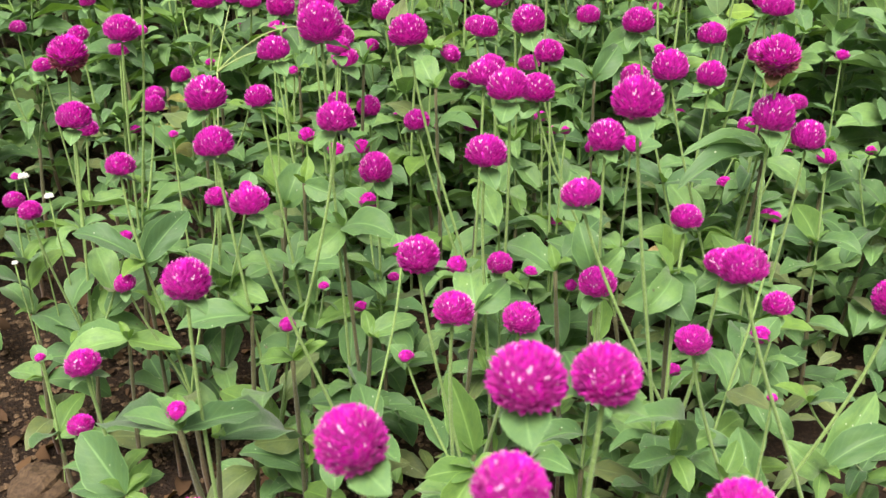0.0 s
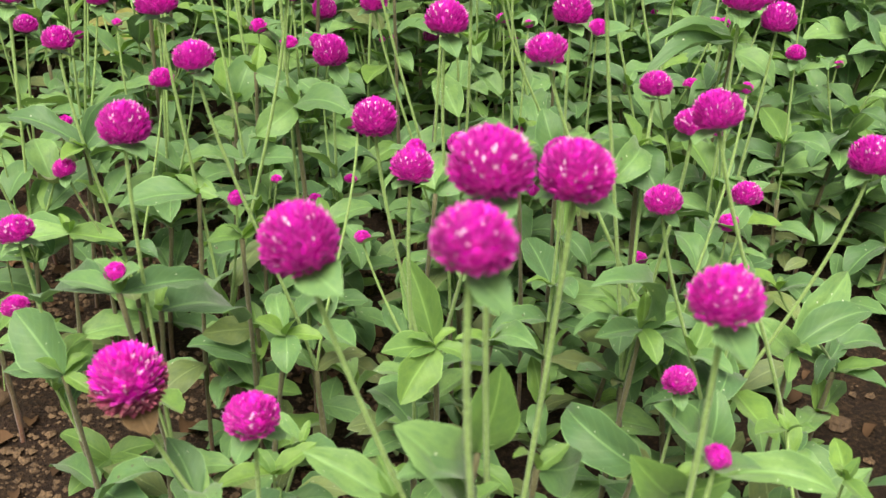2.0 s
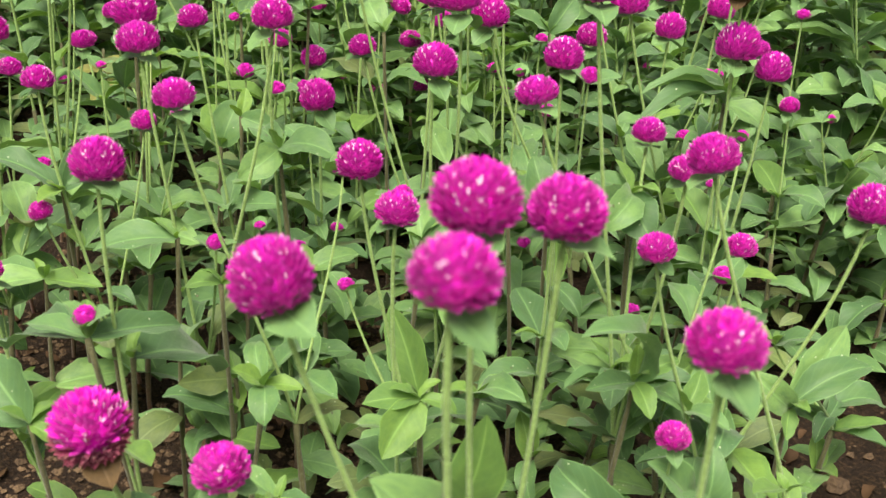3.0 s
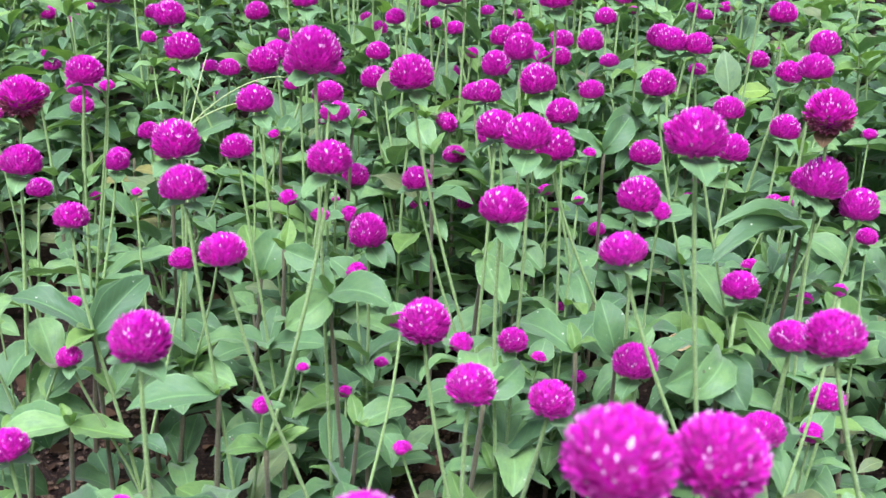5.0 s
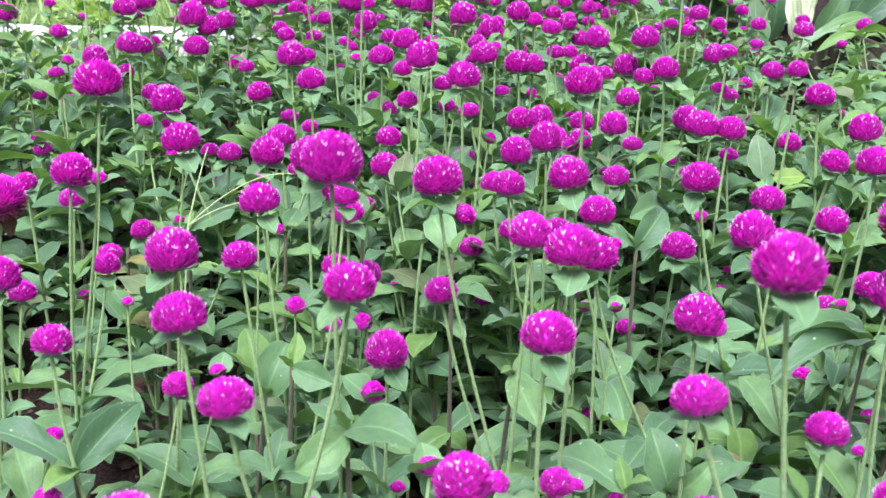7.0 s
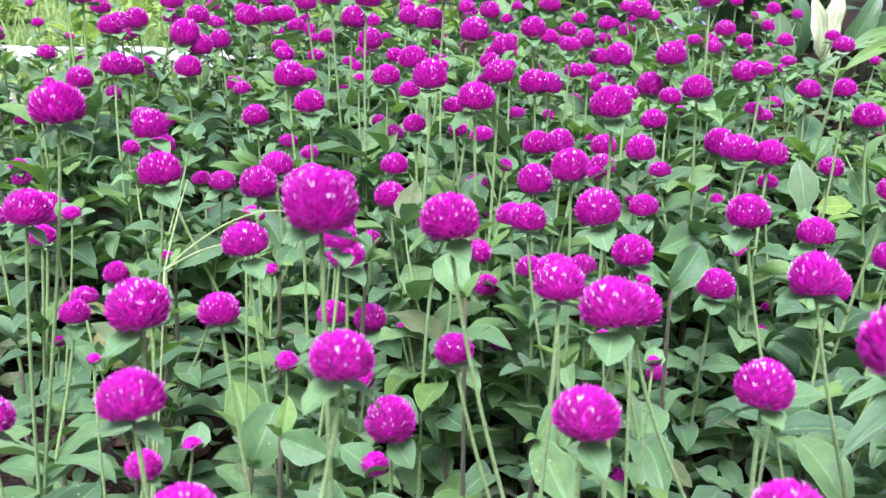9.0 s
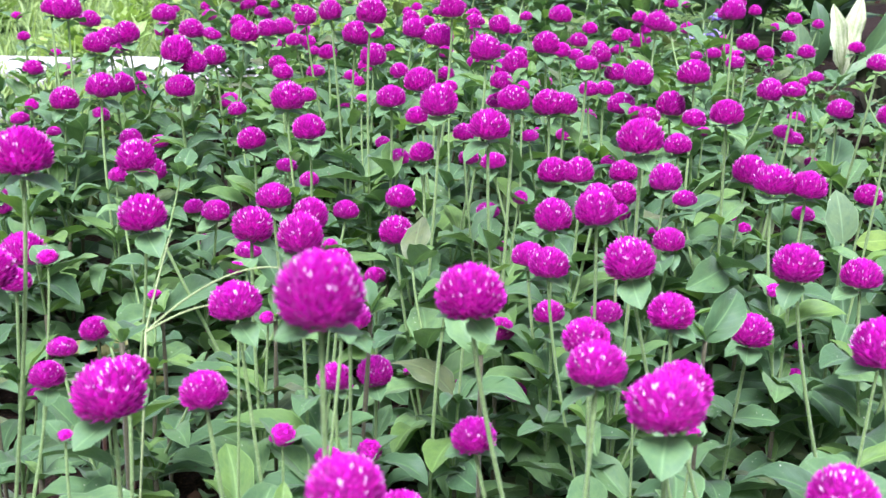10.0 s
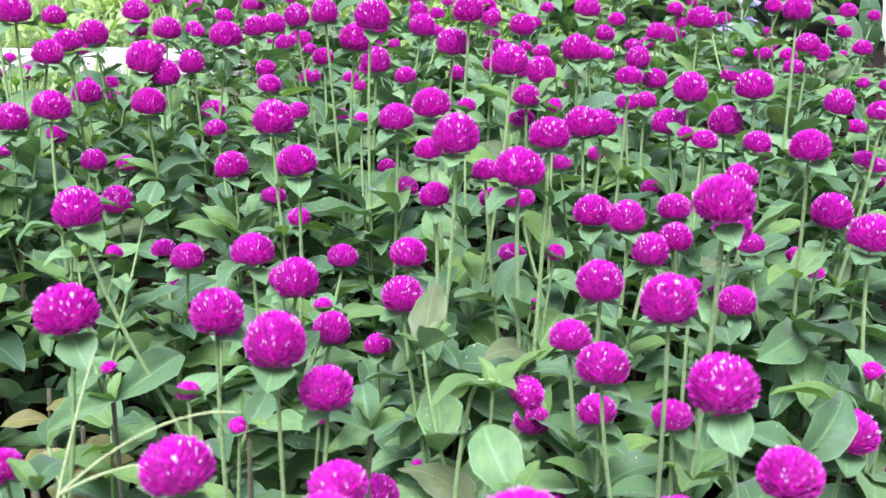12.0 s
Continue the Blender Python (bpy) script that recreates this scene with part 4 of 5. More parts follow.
shoot((0.114, 0.686, 0.226), ("leaf", (0.105, 0.700, 0.261), 1.3, True), ("leaf", (0.133, 0.680, 0.251), 1.2, True))
shoot((0.264, 0.790, 0.273), ("leaf", (0.182, 0.740, 0.271), 0.55), ("leaf", (0.188, 0.760, 0.290), 0.5), ("leaf", (0.295, 0.770, 0.250), 1.0))
shoot((-0.135, 0.800, 0.225), ("leaf", (-0.124, 0.826, 0.254), 1.3, True))
shoot((-0.113, 0.770, 0.261), ("leaf", (-0.086, 0.760, 0.256), 1.5, True))
shoot((-0.245, 1.090, 0.249), ("leaf", (-0.268, 1.040, 0.254), 0.8), ("leaf", (-0.219, 1.160, 0.251), 0.75, True))
shoot((-0.077, 0.970, 0.297), ("leaf", (-0.091, 0.950, 0.296), 1.1), ("leaf", (-0.083, 0.990, 0.312), 1.2, True), ("young_leaf", (-0.059, 0.980, 0.299), 1.2))
shoot((-0.007, 0.920, 0.290), ("leaf", (-0.019, 0.950, 0.312), 1.2, True))
shoot((0.223, 1.201, 0.256), ("leaf", (0.235, 1.128, 0.279), 0.9), ("leaf", (0.182, 1.160, 0.250), 1.1, True))
shoot((0.149, 0.980, 0.277), ("leaf", (0.112, 0.970, 0.298), 1.0), ("leaf", (0.176, 1.000, 0.305), 1.2, True))
shoot((-0.144, 1.000, 0.282), ("leaf", (-0.139, 1.020, 0.294), 1.3, True))
shoot((-0.220, 0.900, 0.303), ("leaf", (-0.215, 0.930, 0.299), 1.0))
shoot((0.082, 0.660, 0.241), ("leaf", (0.048, 0.700, 0.242), 1.0))
shoot((0.023, 0.620, 0.231), ("leaf", (0.047, 0.640, 0.241), 1.3, True), ("leaf", (0.019, 0.660, 0.236), 1.2, True))
shoot((0.030, 0.780, 0.256), ("leaf", (0.045, 0.740, 0.237), 1.1, True))


def make_room():
    """Other leaves do not crowd over those of the shoots."""
    bpy.context.view_layer.update()
    own = {o for o in scene.objects if o.parent and o.parent.name in SHOOTS}
    over = Vector((0, -0.8, 0.6))
    for ob in [o for o in scene.objects if o.parent and o.name.split(".")[0] in ("leaf", "young_leaf", "aged_leaf") and o not in own]:
        at = ob.matrix_world @ Vector((0.5, 0, 0))
        for spot, radius in SHOWN:
            d = at - spot
            along = d.dot(over)
            if -0.005 < along < 0.11 and (d - over * along).length < radius + 0.012:
                bpy.data.objects.remove(ob)
                break


# ---- filler plants between and behind ----
BARE = ((0.39, 0.69, 0.07), (0.27, 0.64, 0.045), (-0.07, 0.66, 0.04), (0.125, 0.595, 0.04), (0.31, 0.5, 0.07), (0.37, 0.6, 0.06),
        (-0.4, 1.05, 0.065), (-0.33, 0.93, 0.045))


def fill_bed():
    rng = random.Random(77)
    taken = [(o.location.x, o.location.y) for o in scene.objects if o.name.startswith("globe_amaranth")]
    for _ in range(4200):
        y = rng.uniform(0.2, 2.25)
        x = rng.uniform(-0.24 - 0.46 * y, 0.24 + 0.46 * y)
        if x < -0.1 - 0.05 * y and y < 0.82 - 0.3 * (x + 0.3):
            continue
        if y < 0.4 and (abs(x) < 0.1 or x < 0):
            continue
        if (y > 1.98 and x < -0.42) or (y > 2.12 and x > 0.5) or (y > 1.72 and x > 0.56 + 0.3 * max(0.0, 1.9 - y)) or x > 0.78 + 0.1 * y or (y > 1.88 and x < -0.58):
            continue
        if (x + 0.36) ** 2 + (y - 1.16) ** 2 < 0.009:
            continue
        if any((x - a) ** 2 + (y - b) ** 2 < r * r for a, b, r in BARE):
            continue
        gap = (0.076 if x < 0.08 else 0.07) if y < 1.0 else 0.064 if y < 1.3 else 0.06
        if any((x - a) ** 2 + (y - b) ** 2 < gap * gap for a, b in taken):
            continue
        taken.append((x, y))
        tops, soil = [], rise(x, y)
        if y > 1.7 or abs(x) > 0.14 + 0.47 * y:
            for _ in range(rng.choice((1, 1, 2, 3))):
                tops.append((x + rng.uniform(-0.05, 0.05), y + rng.uniform(-0.05, 0.05), soil + rng.uniform(0.15, 0.25), rng.uniform(15, 28)))
        elif rng.random() < 0.2:
            tops.append((x + rng.uniform(-0.03, 0.03), y + rng.uniform(-0.03, 0.03), soil + rng.uniform(0.14, 0.2), rng.uniform(8, 13)))
        amaranth(round(x, 3), round(y, 3), *tops, lush=rng.uniform(0.85, 1.15) * (1.2 if x > 0.3 and 1.0 < y < 1.35 else 0.75 if x > 0.4 and y > 1.35 else 1.0), patch=y > 1.3 or abs(x) > 0.1 + 0.44 * y)
    # the rest of the bed to either side
    OUTER.append(True)
    for _ in range(2600):
        y = rng.uniform(0.25, 2.05)
        x = rng.choice((-1, 1)) * rng.uniform(0.3 + 0.46 * y, 1.25)
        if (x < 0 and y < 0.85) or (x < -0.58 and y > 1.88) or x > 1.25 or abs(x) < 0.3 + 0.46 * y:
            continue
        if any((x - a) ** 2 + (y - b) ** 2 < 0.0081 for a, b in taken):
            continue
        taken.append((x, y))
        soil = rise(x, y)
        tops = [(x + rng.uniform(-0.05, 0.05), y + rng.uniform(-0.05, 0.05), soil + rng.uniform(0.18, 0.3), rng.uniform(17, 26)) for _ in range(rng.choice((1, 2, 2)))]
        amaranth(round(x, 3), round(y, 3), *tops, lush=rng.uniform(0.9, 1.2), patch=True)
    mesh = finish("amaranth_patch", PATCH["verts"], PATCH["faces"], PATCH["mats"], PATCH["slots"], PATCH["uvs"])
    tagged(new("amaranth_patch", mesh), "dense far growth of magenta globe amaranths and green leaves", "flower bed", kind="stuff")


fill_bed()
make_room()


# ---- low leaves in the shade of the stems ----
def undergrowth():
    rng = random.Random(31)
    shapes = [PLAIN[m.name] for m in LEAVES]
    verts, faces, uvs, slots = [], [], [], []
    for n in range(4700):
        y = rng.uniform(1.0, 2.1) if n < 3600 else rng.uniform(0.42, 1.0)
        x = rng.uniform(-0.25 - 0.46 * y, 0.25 + 0.46 * y)
        if rng.random() < 0.12:
            x, y = rng.uniform(0.5, 1.0), rng.uniform(1.7, 2.3)
        if y < 0.95 - 0.5 * (x + 0.3) and x < (0.05 if n < 3600 else -0.16):
            continue
        if (x + 0.36) ** 2 + (y - 1.16) ** 2 < 0.009:
            continue
        if any((x - p) ** 2 + (y - q) ** 2 < r * r for p, q, r in BARE):
            continue
        mesh = rng.choice(shapes)
        a, e = rng.uniform(0, 6.28), rng.uniform(-0.3, 0.6)
        m = aim(Vector((x, y, rise(x, y) + 0.01 + 0.08 * rng.random() ** 1.5)), Vector((math.cos(a) * math.cos(e), math.sin(a) * math.cos(e), math.sin(e))),
                Vector((rng.uniform(-0.4, 0.4), rng.uniform(-0.4, 0.4), 1)), rng.uniform(0.025, 0.05))
        s = len(verts)
        verts += [m @ v.co for v in mesh.vertices]
        uvs += UV_OF[mesh.name]
        faces += [tuple(s + i for i in p.vertices) for p in mesh.polygons]
        slots += [1 if rng.random() < 0.3 else 0] * len(mesh.polygons)
    tagged(new("undergrowth", finish("undergrowth", verts, faces, [LEAF, AGED], slots, uvs)), "low dull green and olive leaves crowding between the stems", "undergrowth", kind="stuff")


undergrowth()


# ---- gravel and litter ----
def gravel():
    rng = random.Random(3)
    verts, faces = [], []
    for n in range(16000):
        y = rng.uniform(0.15, 1.7)
        x = rng.uniform(-0.3 - 0.5 * y, 0.3 + 0.5 * y)
        if n > 2600:
            y = rng.uniform(0.32, 1.0)
            x = rng.uniform(-0.6, 0.05)
        r = 0.0007 + 0.0034 * rng.random() ** 3 if n > 2600 else rng.choice((0.001, 0.0015, 0.002, 0.002, 0.003, 0.0045)) * rng.uniform(0.7, 1.3)
        s = len(verts)
        z = rise(x, y) + r * 0.3
        for dx, dy, dz in ((1, 0, 0), (0, 1, 0), (-1, 0, 0), (0, -1, 0), (0, 0, 1), (0, 0, -1), (0.65, 0.65, 0.5), (-0.6, 0.7, 0.4)):
            verts.append((x + dx * r * rng.uniform(0.7, 1.3), y + dy * r * rng.uniform(0.7, 1.3), z + dz * r * rng.uniform(0.5, 0.9)))
        for t in ((0, 6, 4), (6, 1, 4), (0, 1, 6), (1, 7, 4), (7, 2, 4), (1, 2, 7), (2, 3, 4), (3, 0, 4), (1, 0, 5), (2, 1, 5), (3, 2, 5), (0, 3, 5)):
            faces.append(tuple(s + k for k in t))
    tagged(new("gravel", finish("gravel", verts, faces, [PEBBLE], smooth=False)), "small brown stones and crumbs lying on the soil", "gravel", kind="stuff")


gravel()


def leaf_litter():
    """Curled brown fallen leaves on the soil."""
    rng = random.Random(44)
    shape = leaf_mesh("litter_leaf", LITTER, 0.5, 1.4, 0.25, 0.06, rows=4, cols=2, seed=95)
    flat = [(0.5, 0.4)] * len(shape.vertices)
    verts, faces, uvs = [], [], []
    for _ in range(420):
        y = rng.uniform(0.4, 1.3)
        x = rng.uniform(-0.3 - 0.35 * y, 0.25 + 0.3 * y) if rng.random() < 0.4 else rng.uniform(-0.55, 0.05)
        a = rng.uniform(0, 6.28)
        m = aim(Vector((x, y, rise(x, y) + 0.005)), Vector((math.cos(a), math.sin(a), rng.uniform(-0.1, 0.3))), Vector((rng.uniform(-0.8, 0.8), rng.uniform(-0.8, 0.8), 1)), rng.uniform(0.008, 0.03))
        s = len(verts)
        verts += [m @ v.co for v in shape.vertices]
        uvs += flat
        faces += [tuple(s + i for i in p.vertices) for p in shape.polygons]
    tagged(new("leaf_litter", finish("leaf_litter", verts, faces, [LITTER], uvs=uvs)), "curled brown dead leaves scattered on the soil", "leaf litter", kind="stuff")


LITTER = leaf_material("litter_leaf", (0.12, 0.07, 0.032), (0.07, 0.04, 0.02), (0.04, 0.024, 0.012), False, 0.1, 0.9, 0.0)
leaf_litter()


# ---- paving behind the bed ----
def paving_slab(x, y, w, d, h, turn):
    bm = bmesh.new()
    bmesh.ops.create_cube(bm, size=1.0)
    bmesh.ops.scale(bm, vec=(w, d, h), verts=bm.verts)
    bmesh.ops.bevel(bm, geom=bm.edges[:], offset=0.012, segments=2, affect="EDGES")
    bmesh.ops.subdivide_edges(bm, edges=bm.edges[:], cuts=1, use_grid_fill=True)
    for v in bm.verts:
        v.co += noise.noise_vector(v.co * 9 + Vector((x, y, 0))) * 0.006
    mesh = bpy.data.meshes.new("paving_slab")
    bm.to_mesh(mesh)
    bm.free()
    mesh.materials.append(SLAB)
    ob = new("paving_slab", mesh)
    ob.matrix_world = pose(x, y, rise(x, y) + h * 0.05, 0, 0, turn)
    return tagged(ob, "weathered pale concrete paving slab lying on the turf", "paving slab", "slabs of the garden path")


for sx, sy, sw, sd, st in ((-1.5, 2.33, 0.5, 0.25, 2), (-0.97, 2.33, 0.5, 0.26, -2), (-0.52, 2.37, 0.32, 0.22, 4), (-0.8, 2.07, 0.2, 0.11, 6)):
    paving_slab(sx, sy, sw, sd, 0.05, st)


# ---- turf and shrubs behind ----
def turf():
    rng = random.Random(9)
    verts, faces, uvs = [], [], []
    for _ in range(13000):
        y = 2.02 + 3.4 * rng.random() ** 1.6
        x = rng.uniform(-2.6, 0.35)
        if rng.random() < 0.2:
            x, y = rng.uniform(-1.3, -0.5), rng.uniform(1.72, 2.24)
        if abs(y - 2.35) < 0.11 and x < -0.34:
            continue
        a, h, w = rng.uniform(0, 6.28), rng.uniform(0.02, 0.065), rng.uniform(0.002, 0.005)
        z = rise(x, y)
        bx, by = math.cos(a), math.sin(a)
        lx, ly = rng.uniform(-0.03, 0.03), rng.uniform(-0.03, 0.03)
        s = len(verts)
        verts += [(x - bx * w, y - by * w, z), (x + bx * w, y + by * w, z), (x + lx * 0.4 + bx * w * 0.7, y + ly * 0.4 + by * w * 0.7, z + h * 0.6),
                  (x + lx * 0.4 - bx * w * 0.7, y + ly * 0.4 - by * w * 0.7, z + h * 0.6), (x + lx, y + ly, z + h)]
        uvs += [(0, 0.3), (0, 0.7), (0.6, 0.7), (0.6, 0.3), (1, 0.5)]
        faces += [(s, s + 1, s + 2, s + 3), (s + 3, s + 2, s + 4)]
    tagged(new("grass", finish("grass", verts, faces, [LAWN], uvs=uvs)), "bright yellowish green rough grass behind the bed", "grass", kind="stuff")


turf()

SHRUB_LEAF = leaf_mesh("shrub_leaf", SHRUB, 0.4, 0.5, 0.12, 0.02, rows=4, cols=2, seed=50)


def crown_mesh(name, mat, count, wide, tall, leaf, seed):
    """Many small leaves on an uneven dome."""
    rng = random.Random(seed)
    src = [v.co.copy() for v in SHRUB_LEAF.vertices]
    polys = [tuple(p.vertices) for p in SHRUB_LEAF.polygons]
    flat = {}
    for loop in SHRUB_LEAF.loops:
        flat[loop.vertex_index] = tuple(SHRUB_LEAF.uv_layers[0].data[loop.index].uv)
    verts, faces, uvs = [], [], []
    for _ in range(count):
        a, e = rng.uniform(0, 6.28), math.asin(rng.random())
        out = Vector((math.cos(a) * math.cos(e), math.sin(a) * math.cos(e), math.sin(e)))
        lump = 0.7 + 0.45 * noise.noise(out * 2.3 + Vector((seed, 0, 0)))
        depth = rng.random() ** 0.4
        at = Vector((out.x * wide, out.y * wide, out.z * tall)) * lump * depth + Vector((0, 0, tall * 0.1))
        way = (out + Vector((rng.uniform(-0.6, 0.6), rng.uniform(-0.6, 0.6), rng.uniform(-0.3, 0.4)))).normalized()
        m = aim(at, way, Vector((rng.uniform(-0.4, 0.4), rng.uniform(-0.4, 0.4), 1)), leaf * rng.uniform(0.6, 1.3))
        s = len(verts)
        verts += [m @ c for c in src]
        uvs += [flat[i] for i in range(len(src))]
        faces += [tuple(s + i for i in p) for p in polys]
    return finish(name, verts, faces, [mat], uvs=uvs)


def weed(x, y, wide, tall, leaf, count, seed):
    ob = new("weed")
    ob.location = (x, y, rise(x, y))
    v, f = tube([Vector((0, 0, -0.01)), Vector((0.005, 0, tall * 0.3)), Vector((0, 0.005, tall * 0.6))], [0.003, 0.0025, 0.002], 6)
    part("stem", finish("stem", v, f, [STALK]), ob)
    part("foliage", crown_mesh("foliage", WEED, count, wide, tall, leaf, seed), ob)
    return tagged(ob, "low bright yellowish green weed growing in the rough grass", "weed", "weeds in the grass")


weed_rng = random.Random(21)
for k in range(34):
    wy = 2.55 + 1.7 * weed_rng.random()
    weed(weed_rng.uniform(-0.45 * wy - 0.2, 0.25), wy, weed_rng.uniform(0.08, 0.17), weed_rng.uniform(0.06, 0.16), weed_rng.uniform(0.03, 0.05), 130, 300 + k)


def shrub(x, y, wide, tall, leaf, count, seed, label):
    ob = new("shrub")
    ob.location = (x, y, rise(x, y))
    rng = random.Random(seed)
    for _ in range(5):
        a = rng.uniform(0, 6.28)
        tip = Vector((math.cos(a) * wide * 0.5, math.sin(a) * wide * 0.5, tall * 0.7))
        line = arc(Vector((0, 0, -0.02)), Vector((0, 0, tall * 0.3)), tip * 0.7, tip, 6)
        v, f = tube(line, [0.008 - 0.001 * i for i in range(7)], 6)
        part("branch", finish("branch", v, f, [STEM]), ob)
    part("crown", crown_mesh("crown", SHRUB, count, wide, tall, leaf, seed), ob)
    return tagged(ob, label, "shrub", "shrubs behind the bed")


for k, (sx, sy, sw, st, sl, sc) in enumerate(((0.15, 3.1, 0.4, 0.34, 0.06, 420), (0.75, 3.2, 0.45, 0.5, 0.08, 420), (1.5, 2.9, 0.5, 0.55, 0.09, 420), (-0.55, 3.4, 0.4, 0.3, 0.06, 380),
                                                (-1.6, 3.9, 0.7, 0.5, 0.08, 380), (0.3, 4.3, 0.9, 0.7, 0.1, 420), (1.7, 4.4, 1.0, 1.0, 0.12, 420), (-0.9, 5.2, 1.0, 0.8, 0.1, 420), (-2.6, 5.2, 1.1, 0.9, 0.11, 400))):
    shrub(sx, sy, sw, st, sl, sc, 100 + k, "dense low shrub with small dull green leaves")


# ---- broad-leaved plants at the back corner ----
BROAD_LEAF = leaf_mesh("broad_leaf", BROAD, 0.34, 0.9, 0.10, 0.02, rows=10, cols=6, seed=60)


def broad_plant(x, y, leaves, label, seed):
    ob = new("broad_leaved_plant")
    ob.location = (x, y, rise(x, y))
    rng = random.Random(seed)
    v, f = tube(arc(Vector((0, 0, -0.02)), Vector((0, 0, 0.04)), Vector((0.01, 0, 0.07)), Vector((0.01, 0, 0.11)), 5), [0.012, 0.011, 0.011, 0.01, 0.009, 0.008], 8)
    part("stem", finish("stem", v, f, [STEM]), ob)
    for name, mesh, n, size, lift in leaves:
        for i in range(n):
            a = i * 2.4 + rng.uniform(-0.3, 0.3)
            e = lift + rng.uniform(-0.15, 0.15)
            way = Vector((math.cos(a) * math.cos(e), math.sin(a) * math.cos(e), math.sin(e)))
            part(name, mesh, ob, aim(Vector((0.01, 0, rng.uniform(0.03, 0.1))), way, Vector((0, 0, 1)), size * rng.uniform(0.8, 1.15)))
    return tagged(ob, label, "garden plant", "foliage plants behind the bed")


def corner_plant(x, y, label, *blades):
    """A foliage plant whose large leaves rise from one short stem: each its name, shape, tip, breadth and the way that it faces."""
    ob = new("broad_leaved_plant")
    ob.location = (x, y, rise(x, y))
    foot = Vector(ob.location)
    crown = Vector((0, 0, 0.05))
    v, f = tube(arc(Vector((0, 0, -0.02)), Vector((0, 0, 0.01)), Vector((0.003, 0, 0.03)), crown, 5), [0.011, 0.0105, 0.01, 0.0095, 0.009, 0.008], 8)
    part("stem", finish("stem", v, f, [STEM]), ob)
    for name, mesh, start, tip, broad, facing in blades:
        base, tip = Vector(start) - foot, Vector(tip) - foot
        line = arc(crown, crown + Vector((0, 0, 0.03)), base - (tip - base) * 0.2, base, 5)
        v, f = tube(line, [0.0035 - 0.0002 * k for k in range(6)], 6)
        stalk = part("leaf_stalk", finish("leaf_stalk", v, f, [STALK]), ob)
        end = mesh.vertices[len(mesh.vertices) - 1].co
        level = Matrix.Rotation(math.atan2(end.z, end.x), 4, "Y")
        size = (tip - base).length / math.hypot(end.x, end.z)
        part(name, mesh, stalk, aim(base, tip - base, Vector(facing), 1.0) @ level @ Matrix.Diagonal((size, size * broad, size, 1)))
    return tagged(ob, label, "garden plant", "foliage plants behind the bed")


def striped_material(name, pale, mid, dark):
    """A blade with pale and dark bands that run along it."""
    mat, tree, bsdf = material(name, 0.85, 0.15)
    uv = tree.nodes.new("ShaderNodeUVMap")
    wide = tree.nodes.new("ShaderNodeMapping")
    wide.inputs["Scale"].default_value = (0.5, 5.0, 1.0)
    tree.links.new(uv.outputs["UV"], wide.inputs["Vector"])
    tex = node(tree, "ShaderNodeTexNoise", Scale=1.6, Detail=3.0, Roughness=0.5)
    tree.links.new(wide.outputs[0], tex.inputs["Vector"])
    base = ramp(tree, tex.outputs["Fac"], [(0.36, dark), (0.5, mid), (0.64, pale)])
    base = blend(tree, span(tree, grain(tree, 30.0), 0.4, 0.65, 0.0, 0.4), base, dark)
    tree.links.new(base, bsdf.inputs["Base Color"])
    relief(tree, bsdf, tex.outputs["Fac"], 0.5, 0.004)
    see_through(mat, tree, bsdf, base, 0.08)
    return mat


CREAM = striped_material("cream_leaf", (0.74, 0.78, 0.5), (0.64, 0.7, 0.4), (0.26, 0.38, 0.12))
CREAM_LEAF = leaf_mesh("cream_leaf", CREAM, 0.24, 0.5, 0.24, 0.05, rows=10, cols=6, seed=61)
WITHER = striped_material("withered_blade", (0.075, 0.065, 0.032), (0.025, 0.025, 0.012), (0.012, 0.013, 0.007))
WITHER_LEAF = leaf_mesh("dried_leaf", WITHER, 0.5, 0.5, 0.2, 0.06, rows=10, cols=8, seed=63)
RIM_LEAF = leaf_mesh("broad_leaf", PALE, 0.3, 0.9, 0.2, 0.02, rows=10, cols=6, seed=64)
STRAP_LEAF = leaf_mesh("strap_leaf", FRESH, 0.15, 0.7, 0.2, 0.02, rows=10, cols=4, seed=66)
BLUE_LEAF = leaf_mesh("broad_leaf", PALE, 0.42, 0.3, 0.12, 0.03, rows=10, cols=6, seed=65)
